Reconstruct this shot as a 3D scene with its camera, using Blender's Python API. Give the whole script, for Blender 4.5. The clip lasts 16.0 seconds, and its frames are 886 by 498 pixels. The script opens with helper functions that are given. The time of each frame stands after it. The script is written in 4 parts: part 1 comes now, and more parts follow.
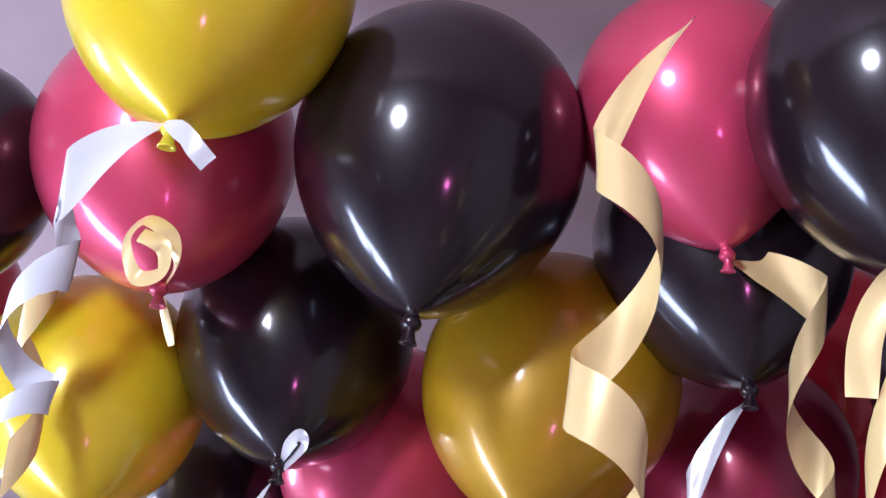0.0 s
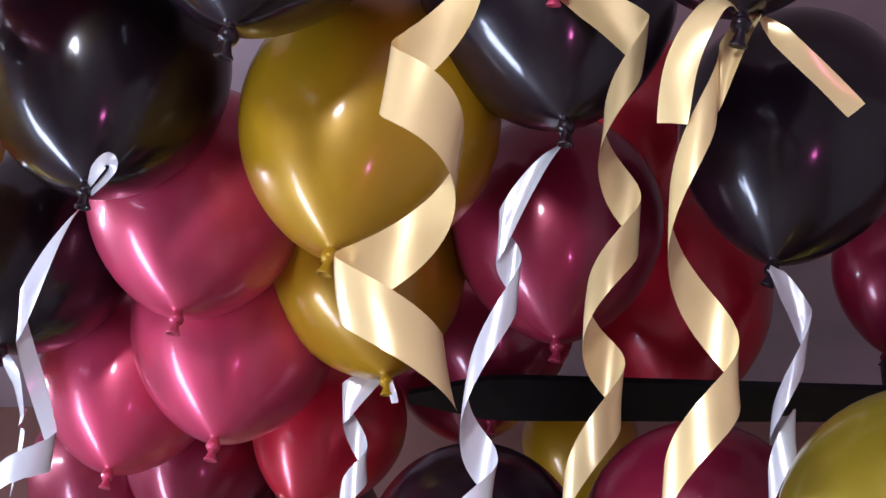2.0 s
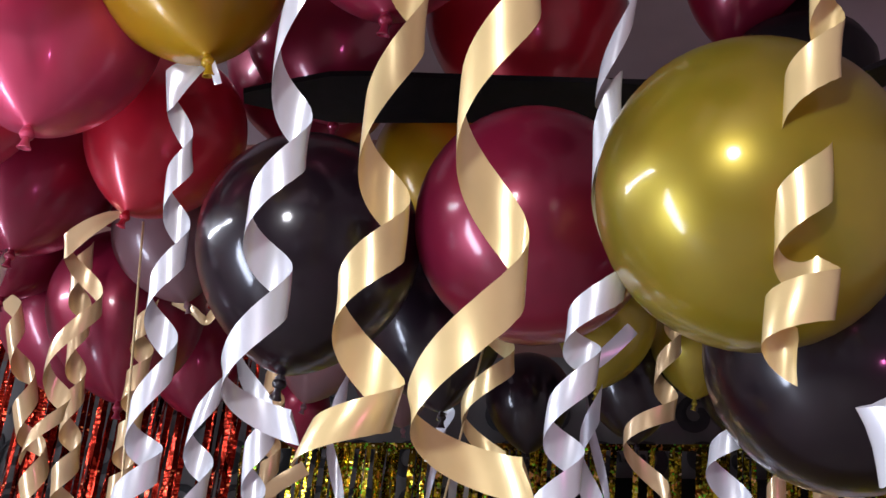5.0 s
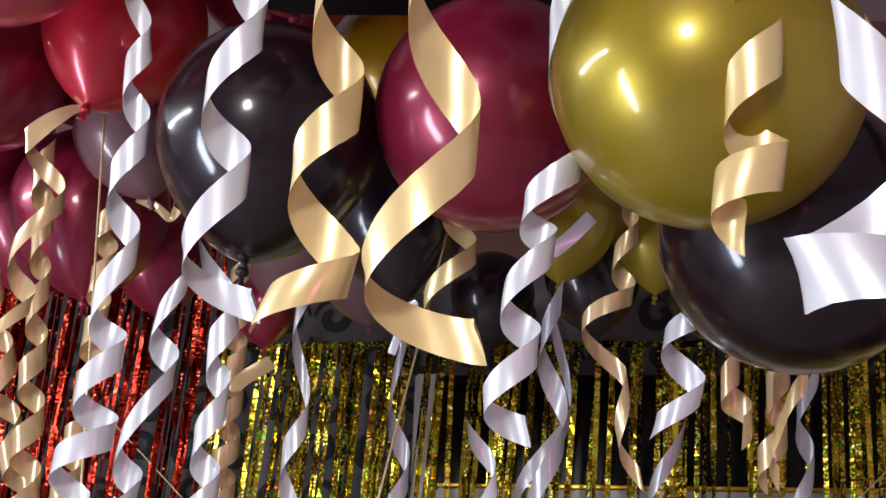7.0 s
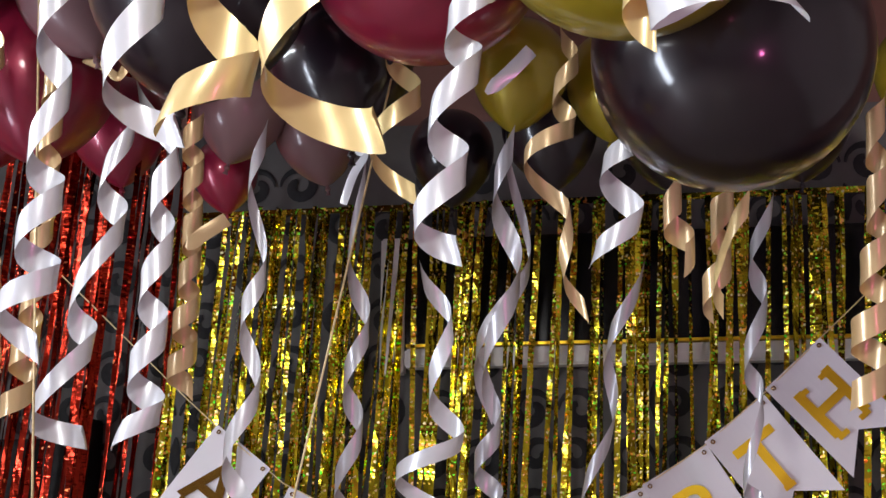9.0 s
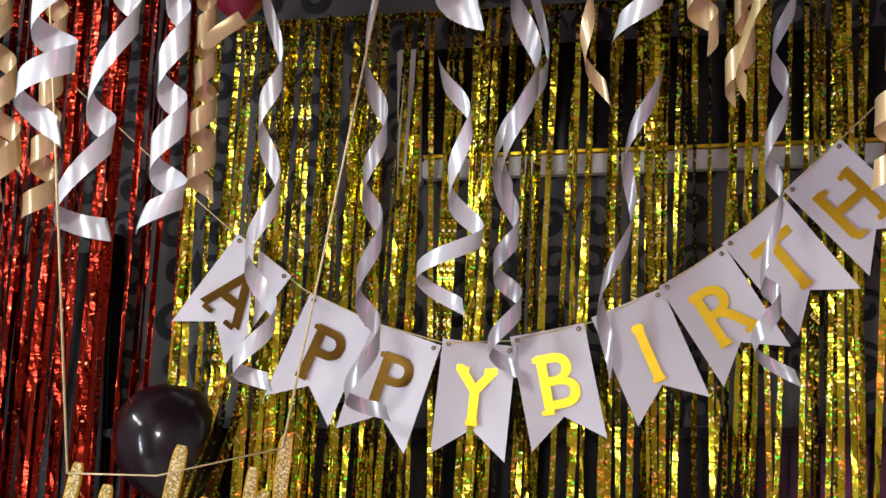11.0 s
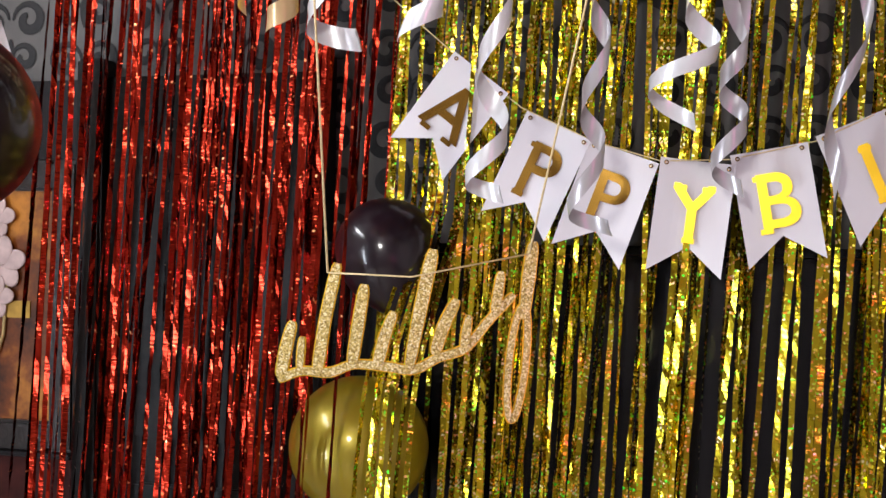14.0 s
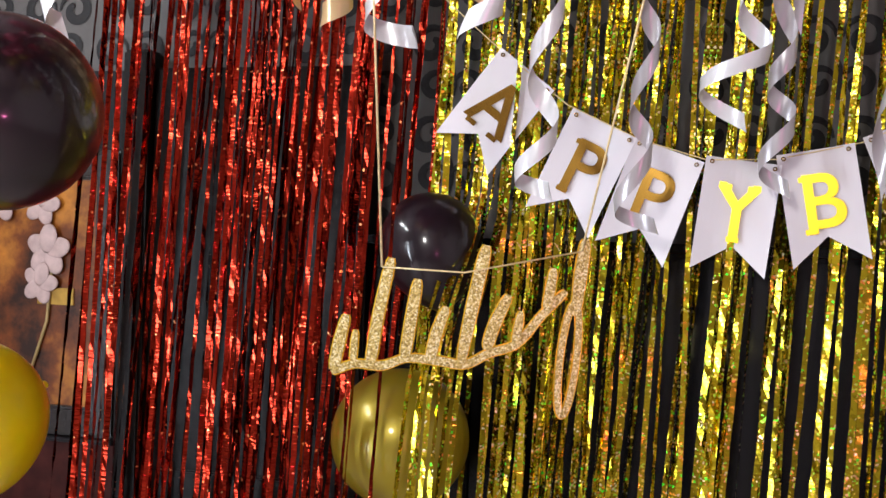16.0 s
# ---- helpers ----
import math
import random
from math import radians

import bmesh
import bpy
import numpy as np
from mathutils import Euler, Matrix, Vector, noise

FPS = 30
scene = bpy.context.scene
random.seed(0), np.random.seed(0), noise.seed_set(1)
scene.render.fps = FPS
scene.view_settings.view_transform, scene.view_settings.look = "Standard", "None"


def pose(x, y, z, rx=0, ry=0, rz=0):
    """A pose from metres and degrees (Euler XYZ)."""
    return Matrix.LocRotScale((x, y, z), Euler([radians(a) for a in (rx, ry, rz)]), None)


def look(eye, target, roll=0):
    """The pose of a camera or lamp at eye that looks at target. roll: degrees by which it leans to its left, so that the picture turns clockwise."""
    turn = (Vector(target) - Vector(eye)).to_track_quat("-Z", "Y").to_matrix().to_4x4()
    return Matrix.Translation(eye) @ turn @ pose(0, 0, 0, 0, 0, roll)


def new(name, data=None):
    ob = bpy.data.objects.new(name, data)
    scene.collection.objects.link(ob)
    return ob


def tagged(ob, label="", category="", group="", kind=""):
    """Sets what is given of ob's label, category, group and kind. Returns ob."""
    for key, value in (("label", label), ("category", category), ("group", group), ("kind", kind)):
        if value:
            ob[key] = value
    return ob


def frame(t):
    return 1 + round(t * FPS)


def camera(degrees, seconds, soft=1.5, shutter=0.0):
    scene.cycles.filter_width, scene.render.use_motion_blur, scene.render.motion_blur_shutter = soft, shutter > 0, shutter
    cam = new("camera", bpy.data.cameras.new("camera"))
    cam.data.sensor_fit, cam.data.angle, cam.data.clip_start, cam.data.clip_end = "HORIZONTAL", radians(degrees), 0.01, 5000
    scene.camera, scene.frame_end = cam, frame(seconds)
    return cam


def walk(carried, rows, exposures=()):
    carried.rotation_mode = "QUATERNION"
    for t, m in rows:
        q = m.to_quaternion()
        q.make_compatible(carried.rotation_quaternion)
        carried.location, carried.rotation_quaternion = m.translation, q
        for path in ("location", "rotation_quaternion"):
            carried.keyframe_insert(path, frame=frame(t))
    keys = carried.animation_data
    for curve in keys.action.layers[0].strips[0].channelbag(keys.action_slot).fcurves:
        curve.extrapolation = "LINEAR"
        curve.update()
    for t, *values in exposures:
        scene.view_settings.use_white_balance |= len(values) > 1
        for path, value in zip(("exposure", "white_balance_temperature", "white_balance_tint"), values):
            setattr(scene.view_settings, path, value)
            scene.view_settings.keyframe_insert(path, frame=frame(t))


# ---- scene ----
cam = camera(40.6, 16.0)
METRES, EYE, TILT, LEAN, TURN = 0.72, 1.6, 39.0, -9.0, 20.0
ROWS = [
    (0.0, 0.0132, -0.0029, 0.0188, 1.1553, 2.2142, 1.5816),
    (0.5, 0.0, 0.0, 0.0, -0.0, 0.0, -0.0),
    (1.0, -0.0167, 0.0048, -0.0247, -2.36, -2.43, -0.8),
    (1.5, -0.0039, 0.0079, -0.0491, -4.91, -4.54, -1.27),
    (2.0, 0.0188, 0.0168, -0.0876, -7.14, -6.92, -1.27),
    (2.5, 0.09, 0.0443, -0.1505, -7.88, -8.47, -0.89),
    (3.0, 0.1314, 0.0612, -0.2229, -8.59, -10.09, -0.75),
    (3.5, 0.1306, 0.0589, -0.2497, -9.28, -12.13, -0.81),
    (4.0, 0.1242, 0.0494, -0.2607, -10.18, -13.84, -1.12),
    (4.5, 0.1284, 0.0402, -0.2707, -11.28, -15.22, -1.55),
    (7.0, 0.1438, -0.0069, -0.3246, -13.48, -20.24, -2.06),
    (7.5, 0.1652, -0.0241, -0.3346, -13.73, -20.9, -1.76),
    (8.0, 0.191, -0.0423, -0.3652, -14.05, -21.66, -1.28),
    (8.5, 0.2157, -0.0639, -0.4026, -14.26, -23.22, -0.86),
    (9.0, 0.2264, -0.0727, -0.4248, -14.35, -24.91, -0.45),
    (11.5, 0.1803, -0.1321, -0.5565, -13.6, -33.76, 0.71),
    (12.0, 0.1459, -0.1418, -0.5682, -12.34, -35.58, 1.46),
    (12.5, 0.1065, -0.148, -0.5682, -10.91, -37.2, 1.97),
    (13.0, 0.0621, -0.1435, -0.5592, -9.97, -38.45, 2.19),
    (13.5, 0.0217, -0.141, -0.5523, -9.25, -39.16, 2.68),
    (14.0, -0.0051, -0.1426, -0.5458, -8.21, -39.52, 3.73),
    (14.5, -0.0269, -0.1485, -0.5348, -7.36, -39.76, 4.48),
    (15.0, -0.0572, -0.1553, -0.5236, -7.02, -39.91, 4.45),
    (15.5, -0.065, -0.148, -0.5198, -7.1, -39.95, 3.93),
    (16.0, -0.0673, -0.147, -0.5209, -6.87, -39.83, 3.68),
]
walk(cam, [(t, pose(0, 0, EYE, TILT, LEAN, TURN) @ pose(METRES * x, METRES * y, METRES * z, 90 + pitch, roll, yaw)) for t, x, y, z, yaw, pitch, roll in ROWS],
     exposures=[(0.0, 0.2, 5400, 17), (1.5, 0.08, 5500, 16), (4.5, 0.0, 5900, 13), (8.0, 0.07, 6300, 9), (12.0, 0.3, 6500, 6), (16.0, 0.54, 6500, 7)])

# ---- world and lamps ----
world = bpy.data.worlds.new("world")
scene.world = world
world.use_nodes = True
world.node_tree.nodes["Background"].inputs[0].default_value = (0.5, 0.42, 0.45, 1)
world.node_tree.nodes["Background"].inputs[1].default_value = 0.02


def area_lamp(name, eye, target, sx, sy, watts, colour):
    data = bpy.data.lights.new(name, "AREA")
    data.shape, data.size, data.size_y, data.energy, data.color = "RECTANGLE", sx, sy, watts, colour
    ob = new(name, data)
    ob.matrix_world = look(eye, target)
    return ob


# a tube on the side wall, an added unseen side lamp for the balloon streaks, a bulb behind the camera, a small pink
# party bulb
area_lamp("tube_lamp", (-2.41, 1.1, 2.4), (0.0, 1.2, 1.85), 1.3, 0.05, 20, (0.92, 0.95, 1.0))
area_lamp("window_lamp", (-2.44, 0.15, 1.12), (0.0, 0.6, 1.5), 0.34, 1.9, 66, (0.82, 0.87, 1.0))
bulb = area_lamp("bulb_lamp", (-0.6, -1.35, 2.15), (0.0, 1.5, 1.8), 0.36, 0.36, 32, (1.0, 0.95, 0.93))
bulb.data.shape = "DISK"
pink = area_lamp("pink_lamp", (1.1, -0.9, 0.8), (0.0, 1.4, 2.1), 0.1, 0.1, 4.0, (1.0, 0.2, 0.55))
pink.data.shape = "DISK"


# ---- materials ----
def nodes_of(name):
    m = bpy.data.materials.new(name)
    m.use_nodes = True
    return m, m.node_tree.nodes, m.node_tree.links, m.node_tree.nodes["Principled BSDF"]


def texture(nodes, links, kind, scale, **kw):
    co = nodes.new("ShaderNodeTexCoord")
    t = nodes.new("ShaderNodeTex" + kind)
    t.inputs["Scale"].default_value = scale
    for k, v in kw.items():
        t.inputs[k].default_value = v
    links.new(co.outputs["Object"], t.inputs["Vector"])
    return t


def ramp(nodes, links, source, stops):
    r = nodes.new("ShaderNodeValToRGB")
    while len(r.color_ramp.elements) < len(stops):
        r.color_ramp.elements.new(0.5)
    for e, (p, c) in zip(r.color_ramp.elements, stops):
        e.position, e.color = p, (*c, 1)
    links.new(source, r.inputs[0])
    return r


def bump(nodes, links, bsdf, source, strength, distance=0.002):
    b = nodes.new("ShaderNodeBump")
    b.inputs["Strength"].default_value, b.inputs["Distance"].default_value = strength, distance
    links.new(source, b.inputs["Height"])
    links.new(b.outputs[0], bsdf.inputs["Normal"])


def latex(name, colour, metal, rough, glow=0.0, gloss=0.4, skin=0.62):
    """Pearl balloon rubber: cloudy colour, glossy skin, a little light through it."""
    m, n, l, b = nodes_of(name)
    t = texture(n, l, "Noise", 5.0, Detail=4.0)
    dark = tuple(c * 0.78 for c in colour)
    light = tuple(min(1, c * 1.15) for c in colour)
    r = ramp(n, l, t.outputs[0], [(0.35, dark), (0.65, light)])
    l.new(r.outputs[0], b.inputs["Base Color"])
    b.inputs["Metallic"].default_value, b.inputs["Roughness"].default_value = metal, rough
    b.inputs["Coat Weight"].default_value, b.inputs["Coat Roughness"].default_value = skin, 0.11
    b.inputs["Specular IOR Level"].default_value = gloss
    b.inputs["Transmission Weight"].default_value = 0.0
    if glow:
        b.inputs["Subsurface Weight"].default_value = glow
        b.inputs["Subsurface Radius"].default_value = (0.06, 0.02, 0.02)
        b.inputs["Subsurface Scale"].default_value = 1.0
    fine = texture(n, l, "Noise", 60.0, Detail=2.0)
    bump(n, l, b, fine.outputs[0], 0.04, 0.001)
    return m


def satin(name, colour, rough=0.3, metal=0.35):
    """Curling ribbon: silky, with fine lengthwise threads."""
    m, n, l, b = nodes_of(name)
    t = texture(n, l, "Noise", 14.0, Detail=3.0)
    r = ramp(n, l, t.outputs[0], [(0.3, tuple(c * 0.86 for c in colour)), (0.7, colour)])
    l.new(r.outputs[0], b.inputs["Base Color"])
    b.inputs["Roughness"].default_value, b.inputs["Metallic"].default_value = rough, metal
    b.inputs["Coat Weight"].default_value, b.inputs["Coat Roughness"].default_value = 0.7, 0.16
    fine = texture(n, l, "Noise", 350.0, Detail=1.0)
    bump(n, l, b, fine.outputs[0], 0.08, 0.0005)
    return m


def foil(name, colour, painted_glints, share, crinkle, relief):
    """Tinsel foil: creased metal film with small cells whose painted colours stand for rainbow glints."""
    m, n, l, b = nodes_of(name)
    v = texture(n, l, "Voronoi", 230.0)
    info = n.new("ShaderNodeObjectInfo")
    sep = n.new("ShaderNodeSeparateColor")
    l.new(v.outputs["Color"], sep.inputs[0])
    hue = ramp(n, l, sep.outputs[1], painted_glints)
    pick = n.new("ShaderNodeMath")
    pick.operation, pick.inputs[1].default_value = "GREATER_THAN", 1 - share
    l.new(sep.outputs[0], pick.inputs[0])
    tone = ramp(n, l, info.outputs["Random"], [(0.0, tuple(c * 0.34 for c in colour)), (1.0, colour)])
    mix = n.new("ShaderNodeMix")
    mix.data_type = "RGBA"
    l.new(pick.outputs[0], mix.inputs[0])
    l.new(tone.outputs[0], mix.inputs[6])
    l.new(hue.outputs[0], mix.inputs[7])
    l.new(mix.outputs[2], b.inputs["Base Color"])
    b.inputs["Metallic"].default_value, b.inputs["Roughness"].default_value = 1.0, 0.24
    glint = n.new("ShaderNodeMapRange")
    glint.inputs["To Min"].default_value, glint.inputs["To Max"].default_value = 0.15, 0.34
    l.new(pick.outputs[0], glint.inputs[0])
    l.new(glint.outputs[0], b.inputs["Roughness"])
    stretch = n.new("ShaderNodeMapping")
    stretch.inputs["Scale"].default_value = (14, 14, crinkle)
    co = n.new("ShaderNodeTexCoord")
    l.new(co.outputs["Object"], stretch.inputs[0])
    crease = n.new("ShaderNodeTexNoise")
    crease.inputs["Scale"].default_value, crease.inputs["Detail"].default_value = 1.0, 2.0
    l.new(stretch.outputs[0], crease.inputs["Vector"])
    bump(n, l, b, crease.outputs[0], relief, 0.006)
    return m


def plain(name, colour, rough=0.5, metal=0.0, grain=20.0, spread=0.2, relief=0.1, gloss=0.5):
    m, n, l, b = nodes_of(name)
    t = texture(n, l, "Noise", grain, Detail=6.0)
    r = ramp(n, l, t.outputs[0], [(0.3, tuple(c * (1 - spread) for c in colour)), (0.7, tuple(min(1, c * (1 + spread)) for c in colour))])
    l.new(r.outputs[0], b.inputs["Base Color"])
    b.inputs["Roughness"].default_value, b.inputs["Metallic"].default_value = rough, metal
    b.inputs["Specular IOR Level"].default_value = gloss
    bump(n, l, b, t.outputs[0], relief)
    return m


M = {
    "black": latex("black_latex", (0.0105, 0.0055, 0.009), 0.0, 0.3, 0.0, 0.18, 0.75),
    "pink": latex("rose_latex", (0.64, 0.062, 0.14), 0.35, 0.38, 0.15),
    "maroon": latex("maroon_latex", (0.25, 0.011, 0.042), 0.35, 0.35, 0.1),
    "red": latex("red_latex", (0.56, 0.017, 0.038), 0.25, 0.34, 0.2),
    "yellow": latex("yellow_latex", (0.76, 0.59, 0.004), 0.12, 0.36, 0.35, 0.3, 0.55),
    "gold": latex("gold_latex", (0.46, 0.265, 0.004), 0.2, 0.36, 0.12, 0.3, 0.5),
    "olive": latex("pearl_gold_latex", (0.37, 0.285, 0.018), 0.5, 0.36, 0.1),
    "mauve": latex("mauve_latex", (0.2, 0.11, 0.12), 0.1, 0.4, 0.1),
}
SIDE = plain("bounce_wall_paint", (0.66, 0.6, 0.6), 0.8, 0, 12, 0.08, 0.2)
SATIN = {
    "gold": satin("gold_satin", (0.93, 0.73, 0.33), 0.32, 0.28),
    "white": satin("white_satin", (0.8, 0.82, 0.85), 0.32, 0.25),
    "tan": satin("tan_satin", (0.74, 0.53, 0.27)),
    "grey": satin("silver_satin", (0.55, 0.54, 0.57)),
}
GOLD_FOIL = foil("gold_foil", (0.82, 0.67, 0.035), [(0.0, (0.1, 1.0, 0.05)), (0.45, (0.9, 0.75, 0.1)), (0.7, (1.0, 0.3, 0.03)), (1.0, (1.0, 1.0, 0.6))], 0.17, 60, 0.42)
RED_FOIL = foil("red_foil", (0.42, 0.03, 0.014), [(0.0, (0.9, 0.12, 0.03)), (0.6, (0.95, 0.24, 0.08)), (1.0, (1.0, 0.5, 0.22))], 0.012, 110, 0.5)
CARD = plain("white_card", (0.74, 0.72, 0.76), 0.55, 0, 8, 0.03, 0.02)
LETTER = plain("gold_leaf", (0.95, 0.62, 0.04), 0.32, 1.0, 9, 0.12, 0.05)
# Same gold leaf, with the dark room it mirrors set into its colour.
DARKENED_LETTER = plain("darkened_gold_leaf", (0.33, 0.185, 0.035), 0.2, 1.0, 9, 0.12, 0.05)
BLACK = plain("black_lacquer", (0.005, 0.005, 0.006), 0.2, 0, 6, 0.3, 0.02, 0.3)
BLADE = plain("fan_black", (0.008, 0.007, 0.008), 0.4, 0, 40, 0.3, 0.15, 0.2)
CABLE = plain("dusty_cable", (0.05, 0.046, 0.042), 0.7, 0, 70, 0.8, 0.2)
STEEL = plain("dull_steel", (0.35, 0.33, 0.31), 0.4, 0.9, 60, 0.25, 0.2)
PLASTER = plain("mauve_plaster", (0.19, 0.088, 0.068), 0.8, 0, 12, 0.08, 0.2)
CEILING = plain("ceiling_paint", (0.4, 0.31, 0.33), 0.8, 0, 12, 0.05, 0.1)
FLOOR = plain("beige_floor", (0.5, 0.45, 0.42), 0.4, 0, 12, 0.3, 0.1)
WHITE = plain("white_frame_paint", (0.74, 0.71, 0.67), 0.4, 0, 30, 0.1, 0.1)
# Cream paper set to dark grey: shade behind the curtains is in the colour.
PAPER = plain("shade_toned_paper", (0.095, 0.09, 0.086), 0.6, 0, 15, 0.15, 0.1)
SCROLL = plain("black_flock", (0.01, 0.01, 0.011), 0.7, 0, 120, 0.3, 0.4)
STRING = plain("cream_string", (0.75, 0.6, 0.32), 0.4, 0.2, 200, 0.2, 0.3)


def glitter():
    m, n, l, b = nodes_of("gold_glitter")
    v = texture(n, l, "Voronoi", 520.0)
    sep = n.new("ShaderNodeSeparateColor")
    l.new(v.outputs["Color"], sep.inputs[0])
    r = ramp(n, l, sep.outputs[0], [(0.0, (0.26, 0.18, 0.04)), (0.6, (0.72, 0.58, 0.19)), (1.0, (1.0, 0.95, 0.62))])
    l.new(r.outputs[0], b.inputs["Base Color"])
    b.inputs["Metallic"].default_value, b.inputs["Roughness"].default_value = 0.7, 0.45
    bump(n, l, b, sep.outputs[1], 0.8, 0.002)
    return m


GLITTER = glitter()


# ---- helpers ----
def part(name, bm, material, parent=None, label="", smooth=True):
    me = bpy.data.meshes.new(name)
    bm.normal_update()
    bm.to_mesh(me)
    bm.free()
    for p in me.polygons:
        p.use_smooth = smooth
    me.materials.append(material)
    ob = new(name, me)
    if parent:
        ob.parent = parent
    return tagged(ob, label)


def box(bm, x0, x1, y0, y1, z0, z1, bevel=0.0):
    r = bmesh.ops.create_cube(bm, size=1)
    bmesh.ops.scale(bm, verts=r["verts"], vec=(x1 - x0, y1 - y0, z1 - z0))
    bmesh.ops.translate(bm, verts=r["verts"], vec=((x0 + x1) / 2, (y0 + y1) / 2, (z0 + z1) / 2))
    if bevel:
        edges = list({e for v in r["verts"] for e in v.link_edges})
        bmesh.ops.bevel(bm, geom=edges, offset=bevel, segments=2, affect="EDGES")
    return bm


def slab(name, x0, x1, y0, y1, z0, z1, material, parent=None, label="", bevel=0.0):
    return part(name, box(bmesh.new(), x0, x1, y0, y1, z0, z1, bevel), material, parent, label, False)


def lathe(bm, profile, steps=40):
    """Turns (radius, height) pairs round z."""
    rings = []
    for r, z in profile:
        if r < 1e-5:
            rings.append([bm.verts.new((0, 0, z))])
        else:
            rings.append([bm.verts.new((r * math.cos(2 * math.pi * k / steps), r * math.sin(2 * math.pi * k / steps), z)) for k in range(steps)])
    for a, b in zip(rings, rings[1:]):
        for k in range(steps):
            j = (k + 1) % steps
            if len(a) == 1:
                bm.faces.new((a[0], b[k], b[j]))
            elif len(b) == 1:
                bm.faces.new((a[k], b[0], a[j]))
            else:
                bm.faces.new((a[k], b[k], b[j], a[j]))
    bmesh.ops.recalc_face_normals(bm, faces=bm.faces)
    return bm


def tube(bm, points, radius, steps=8):
    """A round cord through points."""
    rings = []
    pts = [Vector(p) for p in points]
    for k, p in enumerate(pts):
        way = (pts[min(k + 1, len(pts) - 1)] - pts[max(k - 1, 0)]).normalized()
        side = way.cross(Vector((0.31, 0.92, 0.2))).normalized()
        up = way.cross(side)
        rings.append([bm.verts.new(p + radius * (math.cos(2 * math.pi * i / steps) * side + math.sin(2 * math.pi * i / steps) * up)) for i in range(steps)])
    for a, b in zip(rings, rings[1:]):
        for i in range(steps):
            j = (i + 1) % steps
            bm.faces.new((a[i], a[j], b[j], b[i]))
    bm.faces.new(rings[0][::-1])
    bm.faces.new(rings[-1])
    return bm


# ---- the room ----
# Floor, south, west and east walls are unseen, kept pale as fill reflectors.
def room():
    for name, b, m, lab in (
        ("floor", (-2.6, 2.6, -2.2, 2.9, -0.1, 0.0), FLOOR, "unseen beige floor of the room, pale to bounce light"),
        ("ceiling", (-2.6, 2.6, -2.2, 2.9, 2.86, 2.94), CEILING, "pale mauve painted ceiling above the balloons"),
        ("wall_north", (-2.6, 2.6, 2.66, 2.9, 0.0, 2.86), PLASTER, "mauve-brown plaster wall behind the foil curtains"),
        ("wall_south", (-2.6, 2.6, -2.2, -2.1, 0.0, 2.86), SIDE, "plain unseen wall, pale to bounce light"),
        ("wall_west", (-2.6, -2.5, -2.1, 2.66, 0.0, 2.86), SIDE, "plain unseen side wall, pale to bounce light"),
        ("wall_east", (2.5, 2.6, -2.1, 2.66, 0.0, 2.86), SIDE, "plain unseen side wall, pale to bounce light"),
    ):
        tagged(slab(name, *b, m), lab, "wall" if "wall" in name else name, kind="structure")


room()


def tube_fixture(y0, y1, z):
    """The housing of the wall tube: a batten, a lip and two end caps."""
    root = new("tube_light")
    slab("batten", -2.5, -2.46, y0, y1, z - 0.03, z + 0.03, WHITE, root, "", 0.004)
    slab("lip", -2.5, -2.4, y0, y1, z + 0.042, z + 0.05, WHITE, root)
    for y in (y0 - 0.022, y1 + 0.002):
        slab("end_cap", -2.5, -2.4, y, y + 0.02, z - 0.035, z + 0.052, WHITE, root, "", 0.003)
    return tagged(root, "white tube light batten on the pale side wall", "tube light")


tube_fixture(0.44, 1.76, 2.4)


# Cream surround added out of view to house the lamp that makes the streaks.
def streak_lamp_surround(y0, y1, z0, z1):
    root = new("window_1")
    for name, b in (("window_frame", (y0 - 0.06, y0, z0 - 0.06, z1 + 0.06)), ("window_frame", (y1, y1 + 0.06, z0 - 0.06, z1 + 0.06)), ("window_frame", (y0, y1, z1, z1 + 0.06)), ("window_sill", (y0, y1, z0 - 0.06, z0))):
        slab(name, -2.5, -2.455, *b, WHITE, root, "", 0.004)
    return tagged(root, "cream surround added for the unseen streak lamp on the side wall", "window", kind="structure")


streak_lamp_surround(-0.03, 0.33, 0.16, 2.08)


# ---- balloons ----
def balloon_meshes(squat, taper):
    """Unit balloon with its knot down along -z: body, knot, nozzle."""
    body = []
    for k in range(37):
        a = math.pi * k / 36
        z = math.cos(a)
        r = math.sin(a)
        if z < 0:
            r = (1 - z * z) ** (0.5 + taper) * (1 - 0.04 * z * z)
            z *= squat
        body.append((max(r, 0.03) if k else 0.0, z))
    z = -squat
    body += [(0.05, z - 0.03), (0.04, z - 0.05)]
    knot = [(0.03, z - 0.03), (0.055, z - 0.05), (0.066, z - 0.08), (0.055, z - 0.11), (0.03, z - 0.125)]
    nozzle = [(0.03, z - 0.115), (0.034, z - 0.15), (0.045, z - 0.185), (0.058, z - 0.205), (0.06, z - 0.216), (0.05, z - 0.216), (0.034, z - 0.185), (0.02, z - 0.14)]
    return [lathe(bmesh.new(), p, s) for p, s in ((body, 48), (knot, 14), (nozzle, 14))]


SHADES = {"black": "glossy black", "pink": "pearly rose pink", "maroon": "pearly maroon", "red": "deep red", "yellow": "bright yellow", "gold": "pearly amber gold", "olive": "metallic gold", "mauve": "dull mauve grey"}


